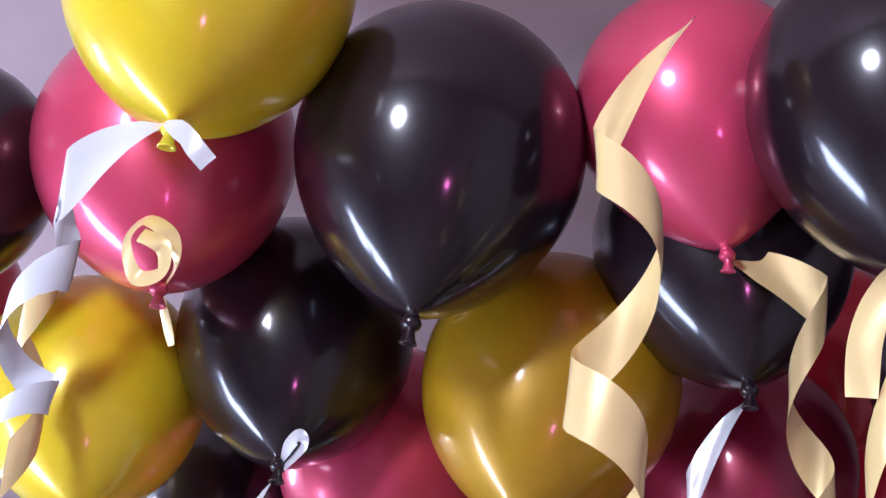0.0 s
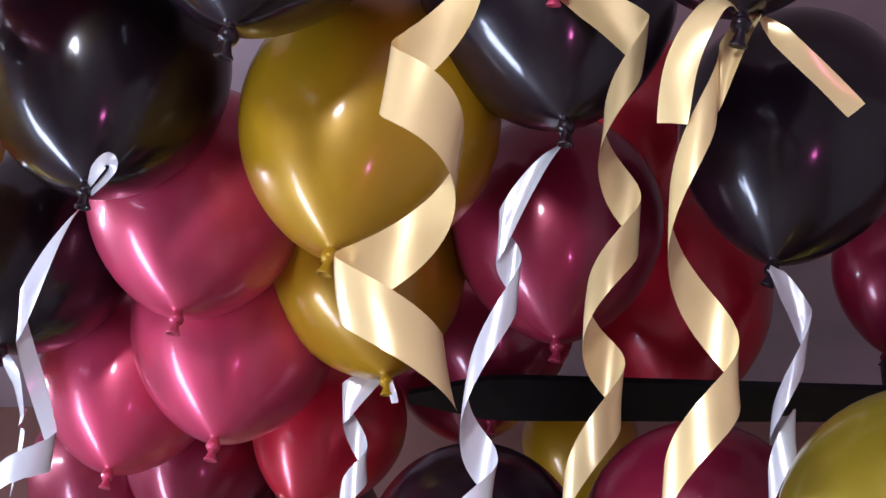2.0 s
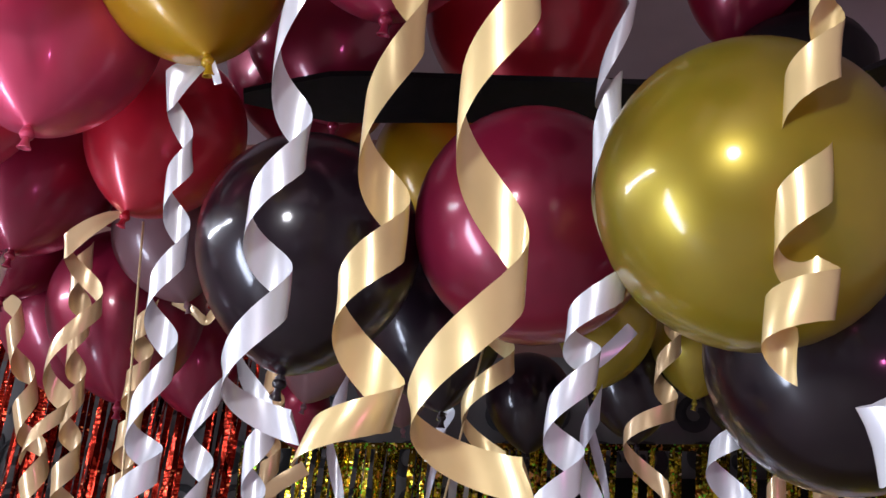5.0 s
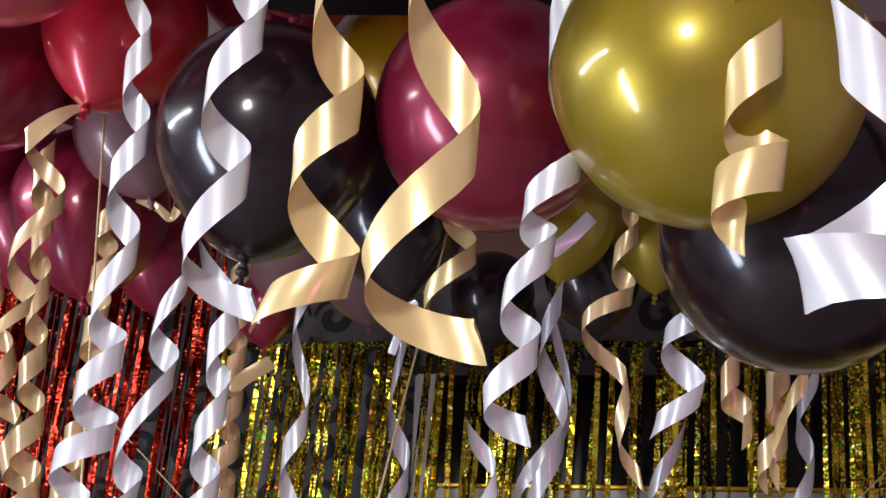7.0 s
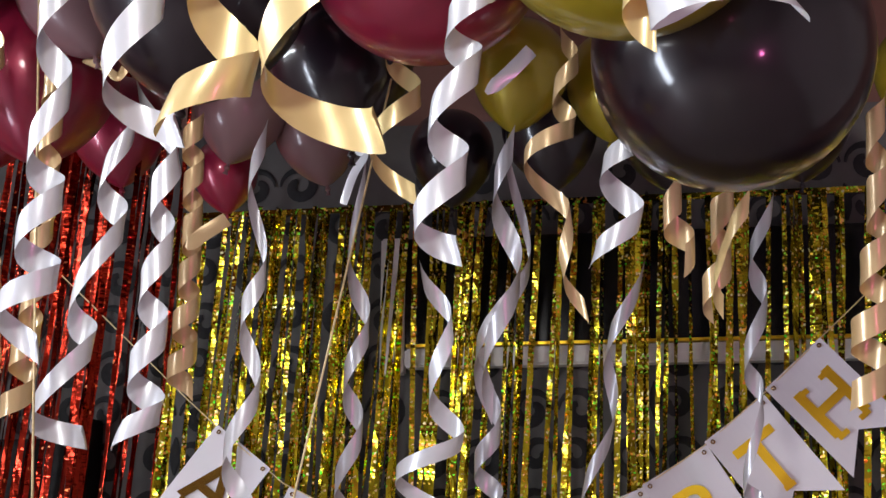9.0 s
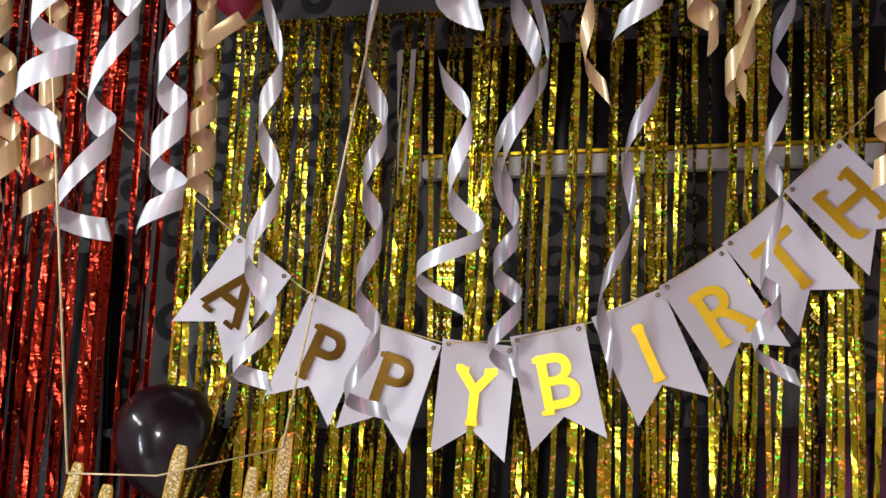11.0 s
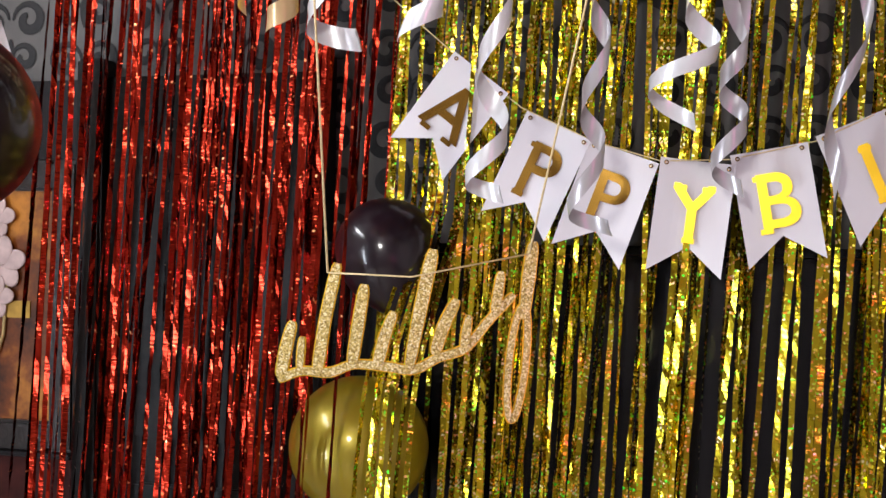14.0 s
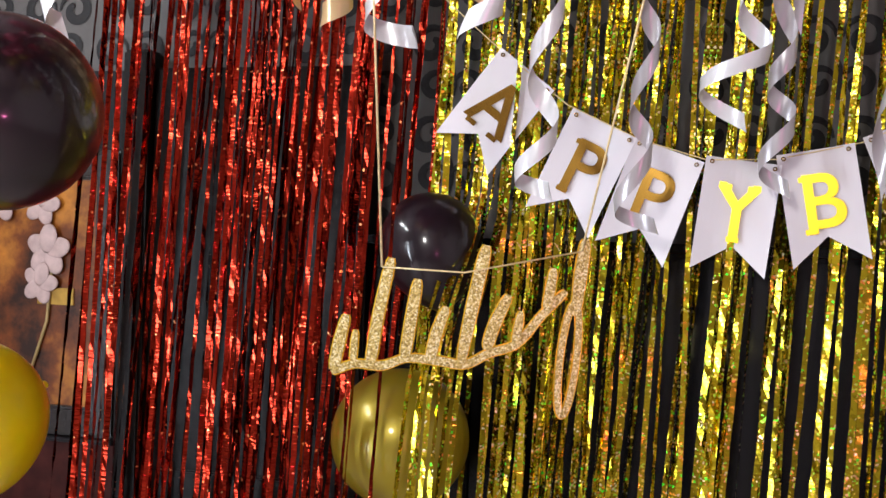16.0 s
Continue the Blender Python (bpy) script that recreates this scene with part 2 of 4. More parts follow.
def balloon(colour, centre, size, down, state="floating under the ceiling", long=1.42, taper=0.3):
    """size: diameter; down: the way from its middle to its knot."""
    root = new("balloon")
    root.empty_display_size = 0.05
    turn = Vector((0, 0, -1)).rotation_difference(Vector(down).normalized()).to_matrix().to_4x4()
    for name, bm in zip(("body", "knot", "nozzle"), balloon_meshes(long, taper)):
        bmesh.ops.scale(bm, verts=bm.verts, vec=(size / 2,) * 3)
        if name == "nozzle":
            bmesh.ops.rotate(bm, verts=bm.verts, cent=(0, 0, -size / 2 * (long + 0.12)), matrix=Euler((0.35, 0.25, 0)).to_matrix())
        part(name, bm, M[colour], root)
    root.matrix_world = Matrix.Translation(centre) @ turn
    return tagged(root, SHADES[colour] + " latex balloon " + state, "balloon", "balloons")


# ---- ribbons ----
RIBBON_WORDS = {"gold": "pale gold satin", "white": "white satin", "tan": "tan satin", "grey": "silver grey satin"}


def ribbon(colour, a, b, r0, r1, turns, width, phase, lead=None, hand=1, cut=0.12, state="hanging in loose spirals from a balloon"):
    """A curled band wound round the line a-b; phase in degrees, 0 to the right; lead: a knot from which it runs to a."""
    a, b = Vector(a), Vector(b)
    bm = bmesh.new()
    steps = max(60, int(turns * 34))
    axis = (b - a).normalized()
    side = Vector((1, 0, 0))
    side = (side - axis * side.dot(axis)).normalized()
    far = axis.cross(side) * -1
    if far.y < 0:
        far = -far
    rnd = random.Random(int(abs(a.x * 7919 + a.z * 104729 + b.x * 31)))
    wob = [rnd.uniform(-1, 1) for _ in range(6)]
    path = []
    for k in range(steps + 1):
        u = k / steps
        bend = 0.1 * wob[2] * math.sin(5 * u + wob[3] * 3)
        th = math.radians(phase) - hand * 2 * math.pi * (turns * u + bend * 0.5)
        r = (r0 + (r1 - r0) * u) * (1 + 0.12 * math.sin(7 * u + 3 * wob[0]))
        drift = 0.006 * math.sin(4 * u + 3 * wob[4])
        out = math.cos(th) * side + math.sin(th) * far
        path.append((a.lerp(b, u) + r * out + drift * side, out))
    rings = []
    for k, (p, out) in enumerate(path):
        r = max(0.004, (p - a - axis * (p - a).dot(axis)).length)
        across = axis * math.hypot(1.0, (b - a).length / max(turns, 0.3) / (2 * math.pi * r))
        if across.length > 1.75:
            across *= 1.75 / across.length
        if k == 0 and lead:
            p0 = Vector(lead)
            for q in range(14):
                u = q / 14
                w = width * (0.25 + 0.75 * min(1, u * 2.2))
                mid = p0.lerp(p, u) + Vector((0, 0, 0.22)) * u * (1 - u) * (p - p0).length
                rings.append([bm.verts.new(mid + across * w * (c - 0.5) + out * 0.06 * w * math.sin(3 * u + c)) for c in (0, 0.34, 0.67, 1)])
        dish = 0.05 * width * wob[5]
        rings.append([bm.verts.new(p + across * width * (c - 0.5) + out * (dish if 0 < i < 3 else 0)) for i, c in enumerate((0, 0.34, 0.67, 1))])
    last = rings[-1]
    for c, v in zip((0, 0.34, 0.67, 1), last):
        v.co += (last[0].co - rings[-2][0].co).normalized() * cut * width * c
    for p, q in zip(rings, rings[1:]):
        for i in range(3):
            bm.faces.new((p[i], p[i + 1], q[i + 1], q[i]))
    ob = part("curling_ribbon", bm, SATIN[colour])
    return tagged(ob, RIBBON_WORDS[colour] + " curling ribbon " + state, "ribbon", "curling ribbons")


def curl(colour, first, y0, y1, turns, width, hand=1, lead=None, state="hanging in loose spirals from a balloon"):
    """A curled band that swings from side to side; turns: the (x, z) where it turns, first on its left or right; y0, y1: depth at its top and foot; hand 1: it runs right to left in front."""
    n = len(turns)
    z0, z1 = turns[0][1], turns[-1][1]

    def node(k):
        x, z = turns[k]
        return Vector((x, y0 + (y1 - y0) * (z0 - z) / (z0 - z1), z))

    def slope(d, e):
        return 2 * d * e / (d + e) if d * e > 0 else 0.0

    rnd = random.Random(round(abs(turns[0][0]) * 7919 + z0 * 104729))
    nodes = [node(k) for k in range(n)]
    mids = [nodes[0]] + [(p + q) / 2 for p, q in zip(nodes, nodes[1:])] + [nodes[-1]]
    bm = bmesh.new()
    rings = []
    for k in range(n - 1):
        p, q = nodes[k], nodes[k + 1]
        a, b = nodes[max(k - 1, 0)], nodes[min(k + 2, n - 1)]
        swing, drop = (q.x - p.x), (p.z - q.z)
        fall = q.z - p.z
        before = slope(p.z - a.z, fall) if k else fall
        after = slope(fall, b.z - q.z) if k < n - 2 else 0.3 * fall
        front = (q.x < p.x) == (hand > 0)
        stretch = min(1.9, math.hypot(1.0, 2 * drop / (math.pi * max(abs(swing), 0.008))))
        last = 20 if k == n - 2 else 19
        for i in range(last + 1):
            u = i / 20
            h = u * u * (3 - 2 * u)
            z = p.z * (1 - h) + q.z * h + before * u * (1 - u) ** 2 - after * u * u * (1 - u)
            x = p.x + swing * (1 - math.cos(math.pi * u)) / 2
            y = p.y + (q.y - p.y) * u + (-0.38 if front else 0.38) * abs(swing) * math.sin(math.pi * u)
            axis = (mids[k].lerp(mids[k + 1], 0.5 + u / 2) if u < 0.5 else mids[k + 1].lerp(mids[k + 2], u / 2 - 0.25))
            way = (mids[k + 2] - mids[k])
            way = Vector((0.6 * way.x, 0.6 * way.y, way.z)).normalized() * -1
            rings.append((Vector((x, y, z)), way, stretch, axis))
    for _ in range(6):
        rings = [(r[0], (rings[max(i - 1, 0)][1] + r[1] + rings[min(i + 1, len(rings) - 1)][1]).normalized(),
                  (rings[max(i - 3, 0)][2] + r[2] + rings[min(i + 3, len(rings) - 1)][2]) / 3, r[3]) for i, r in enumerate(rings)]
    rows = []
    if lead:
        p0, p = Vector(lead), rings[0][0]
        for q in range(16):
            u = q / 16
            w = width * (0.35 + 0.65 * min(1, u * 3))
            mid = p0.lerp(p, u) + Vector((0, 0, 0.3)) * u * (1 - u) * (p - p0).length
            across = Vector((0.25 * (1 - u), 0.3 * (1 - u), 1)).normalized().lerp(rings[0][1] * rings[0][2], u)
            rows.append([bm.verts.new(mid + across * w * (c - 0.5) + Vector((0, -0.08 * w * math.sin(5 * u + 4 * c), 0))) for c in (0, 0.25, 0.5, 0.75, 1)])
    phase = rnd.uniform(0, 6)
    for i, (p, up, s, axis) in enumerate(rings):
        out = Vector((p.x - axis.x, p.y - axis.y, 0))
        out = out.normalized() if out.length > 1e-5 else Vector((0, -1, 0))
        dish = 0.035 * width * math.sin(0.11 * i + phase)
        end = 0.22 * width * max(0, i - len(rings) + 2)
        rows.append([bm.verts.new(p + up * width * s * (c - 0.5) + out * dish * (1 - (2 * c - 1) ** 2) + Vector((0, 0, -end * c))) for c in (0, 0.25, 0.5, 0.75, 1)])
    for p, q in zip(rows, rows[1:]):
        for i in range(4):
            bm.faces.new((p[i], p[i + 1], q[i + 1], q[i]))
    ob = part("curling_ribbon", bm, SATIN[colour])
    return tagged(ob, RIBBON_WORDS[colour] + " curling ribbon " + state, "ribbon", "curling ribbons")


def strip(colour, points, width, twist=0.0, full=False, turn=0.0, state="tied to a balloon knot"):
    """A flat, slightly creased length of ribbon through points."""
    pts = [Vector(p) for p in points]
    fine = []
    for k in range(len(pts) - 1):
        p0, p1, p2, p3 = pts[max(k - 1, 0)], pts[k], pts[k + 1], pts[min(k + 2, len(pts) - 1)]
        for i in range(10):
            u = i / 10
            fine.append(0.5 * (2 * p1 + (p2 - p0) * u + (2 * p0 - 5 * p1 + 4 * p2 - p3) * u * u + (3 * p1 - p0 - 3 * p2 + p3) * u ** 3))
    fine.append(pts[-1])
    bm = bmesh.new()
    rings = []
    for k, p in enumerate(fine):
        u = k / (len(fine) - 1)
        way = (fine[min(k + 1, len(fine) - 1)] - fine[max(k - 1, 0)]).normalized()
        side = way.cross(Vector((0.1, 1, 0.15))).normalized()
        deep = way.cross(side)
        th = math.radians(twist) * u + 0.25 * math.sin(6 * u) + (1.0 * max(0.0, 1 - 6 * u) if full else 0)
        th += math.radians(turn) * math.exp(-((u - 0.52) / 0.16) ** 2)
        if full:
            p = p + deep * width * 0.05 * math.sin(9 * u + 1)
        w = width * (1 if full else min(1, 0.3 + 3 * u))
        s = side * math.cos(th) + deep * math.sin(th)
        rings.append([bm.verts.new(p + s * w * (c - 0.5) + deep * 0.12 * w * (1 if i == 1 else 0)) for i, c in enumerate((0, 0.5, 1))])
    for p, q in zip(rings, rings[1:]):
        for i in range(2):
            bm.faces.new((p[i], p[i + 1], q[i + 1], q[i]))
    ob = part("ribbon_tie", bm, SATIN[colour])
    return tagged(ob, RIBBON_WORDS[colour] + " ribbon tie " + state, "ribbon", "ribbon ties")


balloon("yellow", (-0.568, 0.494, 2.493), 0.272, (0.1, 0.04, -0.99))
balloon("pink", (-0.732, 0.676, 2.49), 0.283, (0.28, 0.03, -0.96))
balloon("black", (-0.423, 0.725, 2.463), 0.292, (0.02, 0.03, -1))
balloon("pink", (-0.184, 0.792, 2.531), 0.241, (0.14, 0.17, -0.98))
balloon("black", (0.01, 0.754, 2.451), 0.272, (-0.03, 0.13, -0.99))
balloon("black", (-0.954, 0.599, 2.442), 0.239, (0.35, 0.2, -0.91))
balloon("red", (-1.228, 0.851, 2.489), 0.257, (0.41, 0.11, -0.9))
balloon("black", (-0.682, 0.928, 2.419), 0.276, (0.22, -0.14, -0.97))
balloon("yellow", (-0.925, 0.895, 2.348), 0.271, (0.36, -0.12, -0.93))
balloon("gold", (-0.389, 1.004, 2.371), 0.283, (-0, -0.22, -0.98))
balloon("black", (-0.189, 0.938, 2.478), 0.270, (0.14, -0.05, -0.99))
balloon("pink", (-0.651, 1.136, 2.385), 0.272, (0.15, -0.18, -0.97))
balloon("black", (-0.913, 1.204, 2.374), 0.264, (0.18, -0.24, -0.95))
balloon("yellow", (-1.121, 1.266, 2.327), 0.265, (0.44, -0.1, -0.89))
balloon("gold", (-0.479, 1.288, 2.371), 0.256, (0.29, -0.12, -0.95))
balloon("pink", (-0.666, 1.331, 2.314), 0.276, (0.14, -0.24, -0.96))
balloon("pink", (-0.878, 1.452, 2.314), 0.264, (0.18, -0.27, -0.94))
balloon("maroon", (-0.874, 1.71, 2.31), 0.255, (0.08, -0.29, -0.95))
balloon("red", (-0.622, 1.605, 2.301), 0.231, (-0.09, -0.31, -0.95))
balloon("maroon", (-0.231, 1.273, 2.414), 0.265, (0.07, -0.14, -0.99))
balloon("red", (-0.128, 1.794, 2.613), 0.327, (0.05, -0.04, -1))
balloon("red", (-0.144, 1.455, 2.713), 0.248, (0.06, 0.02, -1))
balloon("maroon", (-0.46, 1.759, 2.511), 0.283, (0.13, -0.22, -0.97))
balloon("maroon", (-1.126, 1.868, 2.331), 0.297, (0.29, -0.19, -0.94))
balloon("maroon", (-0.857, 1.89, 2.457), 0.258, (0.24, -0.01, -0.97))
balloon("maroon", (-0.99, 2.093, 2.218), 0.260, (0.19, -0.07, -0.98))
balloon("maroon", (-0.398, 1.639, 2.498), 0.271, (0.11, -0.14, -0.98))
balloon("black", (0.06, 1.184, 2.464), 0.271, (-0.18, -0.04, -0.98))
balloon("maroon", (0.215, 1.67, 2.578), 0.190, (-0.21, 0.13, -0.97), long=1.55)
balloon("black", (-0.345, 1.456, 2.048), 0.270, (-0.16, 0.16, -0.97), long=1.2, taper=0.12)
balloon("maroon", (-0.073, 1.468, 2.07), 0.285, (0.1, 0.9, 0.35), state="wedged on its side below the fan", long=1.15, taper=0.1)
balloon("olive", (0.159, 1.221, 1.982), 0.297, (0.25, 0.95, 0.2), state="wedged on its side below the fan", long=1.15, taper=0.1)
balloon("black", (0.266, 1.446, 1.9), 0.302, (0.1, 0.85, 0.5), state="lying on its side under the other balloons", long=1.15, taper=0.1)
balloon("black", (-0.247, 1.776, 2.07), 0.206, (0.13, -0.08, -0.99))
balloon("olive", (-0.01, 2.018, 2.148), 0.161, (-0.13, -0.01, -0.99))
balloon("olive", (0.14, 2.139, 2.17), 0.164, (-0.08, -0, -1))
balloon("mauve", (-0.687, 1.807, 2.228), 0.179, (0.37, -0.04, -0.93))
balloon("maroon", (-0.799, 1.931, 2.154), 0.260, (0.17, -0.22, -0.96))
balloon("maroon", (-1.007, 1.927, 2.311), 0.223, (0.02, -0.23, -0.97))
balloon("mauve", (-0.519, 2.145, 2.167), 0.172, (-0.16, -0.07, -0.98))
balloon("maroon", (-0.62, 2.354, 2.111), 0.128, (0.1, -0.02, -0.99))
balloon("mauve", (-0.402, 2.223, 2.136), 0.156, (0.2, 0.02, -0.98))
balloon("olive", (0.58, 1.873, 2.048), 0.144, (-0.02, 0.33, -0.94))
balloon("black", (0.023, 2.238, 2.125), 0.172, (0.08, -0.02, -1))
balloon("black", (-0.165, 2.317, 2.116), 0.159, (0.01, -0.04, -1))
balloon("black", (0.234, 2.314, 2.159), 0.197, (-0.04, -0.03, -1))
balloon("black", (0.48, 2.351, 2.16), 0.176, (-0.07, -0.02, -1))
balloon("maroon", (-0.784, 2.21, 2.164), 0.180, (0.13, 0.01, -0.99))
balloon("maroon", (0.501, 1.704, 2.153), 0.113, (-0.43, 0.02, -0.9))
balloon("gold", (-0.298, 1.950, 2.420), 0.2, (0.05, -0.1, -0.99))
balloon("black", (0.349, 1.550, 2.689), 0.26, (-0.1, 0.05, -0.99))
balloon("black", (-1.051, 1.461, 1.39), 0.257, (0.1, 0.95, -0.1), state="hanging in front of the red foil curtain", long=1.15, taper=0.1)
balloon("yellow", (-1.327, 1.74, 0.931), 0.269, (0.2, 0.9, 0.2), state="resting low beside the red curtain", long=1.15, taper=0.1)
balloon("black", (-0.765, 2.42, 1.235), 0.205, (0.3, -0.3, -0.9), state="pressed between foil curtain and wall")
balloon("olive", (-0.803, 2.381, 0.851), 0.273, (-0.2, 0.85, -0.5), state="behind the loose red foil strands", long=1.15, taper=0.1)

ribbon("gold", (0.249, 0.964, 1.862), (0.302, 0.997, 1.787), 0.0111, 0.0148, 1.11, 0.0330, 0)
ribbon("tan", (-0.539, 1.962, 2.056), (-0.573, 2.07, 1.639), 0.0152, 0.0203, 5.88, 0.0330, 0)
ribbon("tan", (-0.687, 1.775, 2.084), (-0.763, 1.897, 1.587), 0.0141, 0.0219, 6.41, 0.0330, 0)
ribbon("tan", (-0.794, 1.737, 2.166), (-0.805, 1.883, 1.616), 0.0156, 0.0219, 5.58, 0.0330, 0)
ribbon("grey", (-0.023, 1.964, 1.997), (-0.063, 2.053, 1.601), 0.0211, 0.0241, 1.60, 0.0330, 299)
ribbon("tan", (0.211, 1.668, 1.822), (0.21, 1.692, 1.733), 0.0143, 0.0169, 1.18, 0.0330, 0)
ribbon("tan", (0.268, 1.728, 1.827), (0.266, 1.766, 1.686), 0.0148, 0.0175, 1.74, 0.0330, 0)
ribbon("gold", (0.291, 1.686, 1.802), (0.279, 1.718, 1.675), 0.0247, 0.0313, 0.56, 0.0200, 300)
ribbon("tan", (0.46, 1.68, 1.919), (0.447, 1.772, 1.57), 0.0117, 0.0247, 4.43, 0.0330, 0)
ribbon("grey", (0.159, 2.228, 1.852), (0.058, 2.358, 1.362), 0.0160, 0.0201, 1.96, 0.0330, 0)
ribbon("white", (-0.891, 1.654, 2.095), (-0.943, 1.757, 1.862), 0.0167, 0.0228, 1.66, 0.0330, 0, lead=(-0.87, 1.673, 2.134))
ribbon("tan", (-0.935, 1.818, 2.094), (-0.87, 1.984, 1.679), 0.0181, 0.0231, 3.88, 0.0330, 0, lead=(-0.974, 1.851, 2.127))
ribbon("gold", (-0.808, 0.645, 2.342), (-0.862, 0.777, 2.163), 0.0156, 0.0208, 1.35, 0.0330, 63)
ribbon("white", (-1.145, 1.689, 1.636), (-1.124, 1.701, 1.543), 0.0219, 0.0250, 0.60, 0.0330, 0)

curl("gold", "L", 0.551, 0.627, [(-0.195, 2.222), (-0.150, 2.151), (-0.212, 2.052), (-0.163, 1.994), (-0.232, 1.917), (-0.162, 1.861)], 0.039, hand=-1, lead=(-0.121, 0.529, 2.325))
curl("gold", "R", 0.859, 1.015, [(-0.079, 2.313), (-0.120, 2.217), (-0.088, 2.143), (-0.135, 2.060), (-0.104, 2.001), (-0.154, 1.905), (-0.118, 1.841), (-0.172, 1.781), (-0.124, 1.714), (-0.195, 1.686)], 0.033, lead=(-0.164, 0.844, 2.373))
curl("gold", "R", 0.804, 0.979, [(-0.016, 2.215), (-0.059, 2.091), (-0.010, 1.987), (-0.070, 1.887), (-0.023, 1.789), (-0.105, 1.694), (-0.023, 1.654)], 0.033, lead=(0.021, 0.788, 2.266))
curl("white", "L", 1.024, 1.220, [(-0.242, 2.223), (-0.221, 2.177), (-0.278, 2.057), (-0.248, 1.997), (-0.309, 1.924), (-0.269, 1.870), (-0.335, 1.794), (-0.266, 1.756)], 0.033, lead=(-0.173, 0.988, 2.309))
curl("white", "R", 1.181, 1.357, [(0.056, 2.190), (0.014, 2.100), (0.038, 2.096), (0.007, 2.023), (0.038, 1.922), (-0.022, 1.869), (0.010, 1.838), (-0.043, 1.784), (-0.007, 1.744), (-0.063, 1.691), (-0.019, 1.665)], 0.030, lead=(0.021, 1.159, 2.257))
curl("gold", "L", 1.019, 1.130, [(0.214, 2.176), (0.231, 2.127), (0.199, 2.082), (0.223, 2.038), (0.173, 1.991), (0.210, 1.939), (0.161, 1.889), (0.210, 1.840), (0.151, 1.818), (0.177, 1.791)], 0.040)
curl("white", "L", 1.325, 1.492, [(-0.497, 2.191), (-0.462, 2.117), (-0.494, 2.066), (-0.465, 2.011), (-0.511, 1.943), (-0.476, 1.885), (-0.529, 1.807), (-0.490, 1.770), (-0.547, 1.717), (-0.500, 1.680), (-0.574, 1.640), (-0.529, 1.598)], 0.031, lead=(-0.441, 1.317, 2.222))
curl("white", "R", 1.692, 1.753, [(-0.518, 1.948), (-0.567, 1.863), (-0.532, 1.812), (-0.607, 1.694), (-0.575, 1.651), (-0.660, 1.551), (-0.587, 1.528)], 0.033)
curl("white", "L", 1.561, 1.606, [(-0.460, 1.944), (-0.404, 1.853), (-0.438, 1.796), (-0.409, 1.746), (-0.450, 1.683), (-0.415, 1.638), (-0.461, 1.583), (-0.419, 1.542), (-0.474, 1.512)], 0.033)
curl("white", "R", 1.986, 2.061, [(-0.422, 2.043), (-0.451, 1.950), (-0.421, 1.820), (-0.462, 1.731), (-0.430, 1.629), (-0.487, 1.517), (-0.439, 1.427), (-0.509, 1.350), (-0.450, 1.326)], 0.030)
curl("grey", "R", 2.058, 2.257, [(-0.271, 2.017), (-0.308, 1.840), (-0.276, 1.749), (-0.324, 1.649), (-0.295, 1.580), (-0.346, 1.479), (-0.308, 1.408), (-0.374, 1.308), (-0.301, 1.277)], 0.030)
curl("white", "L", 1.950, 2.116, [(-0.158, 1.790), (-0.116, 1.718), (-0.159, 1.617), (-0.111, 1.551), (-0.220, 1.495), (-0.148, 1.443)], 0.028)
curl("grey", "L", 2.199, 2.330, [(-0.052, 2.082), (-0.015, 1.879), (-0.116, 1.708), (-0.075, 1.598), (-0.122, 1.527), (-0.074, 1.468), (-0.135, 1.390), (-0.081, 1.349)], 0.030)
curl("tan", "L", 1.582, 1.704, [(0.076, 2.000), (0.097, 1.967), (0.065, 1.928), (0.090, 1.891), (0.025, 1.852), (0.081, 1.785), (0.066, 1.722), (0.096, 1.672)], 0.022)
curl("white", "R", 1.555, 1.588, [(0.174, 1.848), (0.122, 1.811), (0.166, 1.758), (0.108, 1.715)], 0.030)
curl("gold", "L", 1.707, 1.749, [(-0.171, 2.046), (-0.122, 1.986), (-0.194, 1.912), (-0.131, 1.849)], 0.028)
curl("grey", "R", 2.054, 2.172, [(0.379, 1.918), (0.339, 1.824), (0.363, 1.763), (0.325, 1.670), (0.352, 1.614), (0.316, 1.485), (0.346, 1.450), (0.302, 1.381), (0.370, 1.328)], 0.026)
curl("tan", "L", 1.594, 1.693, [(-0.742, 2.114), (-0.686, 2.036), (-0.765, 1.945), (-0.736, 1.902), (-0.798, 1.844)], 0.026, lead=(-0.650, 1.578, 2.156))
curl("white", "L", 0.715, 0.712, [(0.179, 1.736), (0.216, 1.669), (0.154, 1.611), (0.217, 1.605)], 0.034, hand=-1)
curl("white", "L", 0.473, 0.690, [(-0.604, 2.208), (-0.617, 2.177), (-0.711, 2.140), (-0.686, 2.124), (-0.789, 2.090)], 0.033, lead=(-0.495, 0.447, 2.222))

curl("white", "L", 0.996, 1.165, [(-0.743, 2.136), (-0.716, 2.023), (-0.795, 1.975), (-0.768, 1.921)], 0.029, lead=(-0.651, 0.923, 2.229))

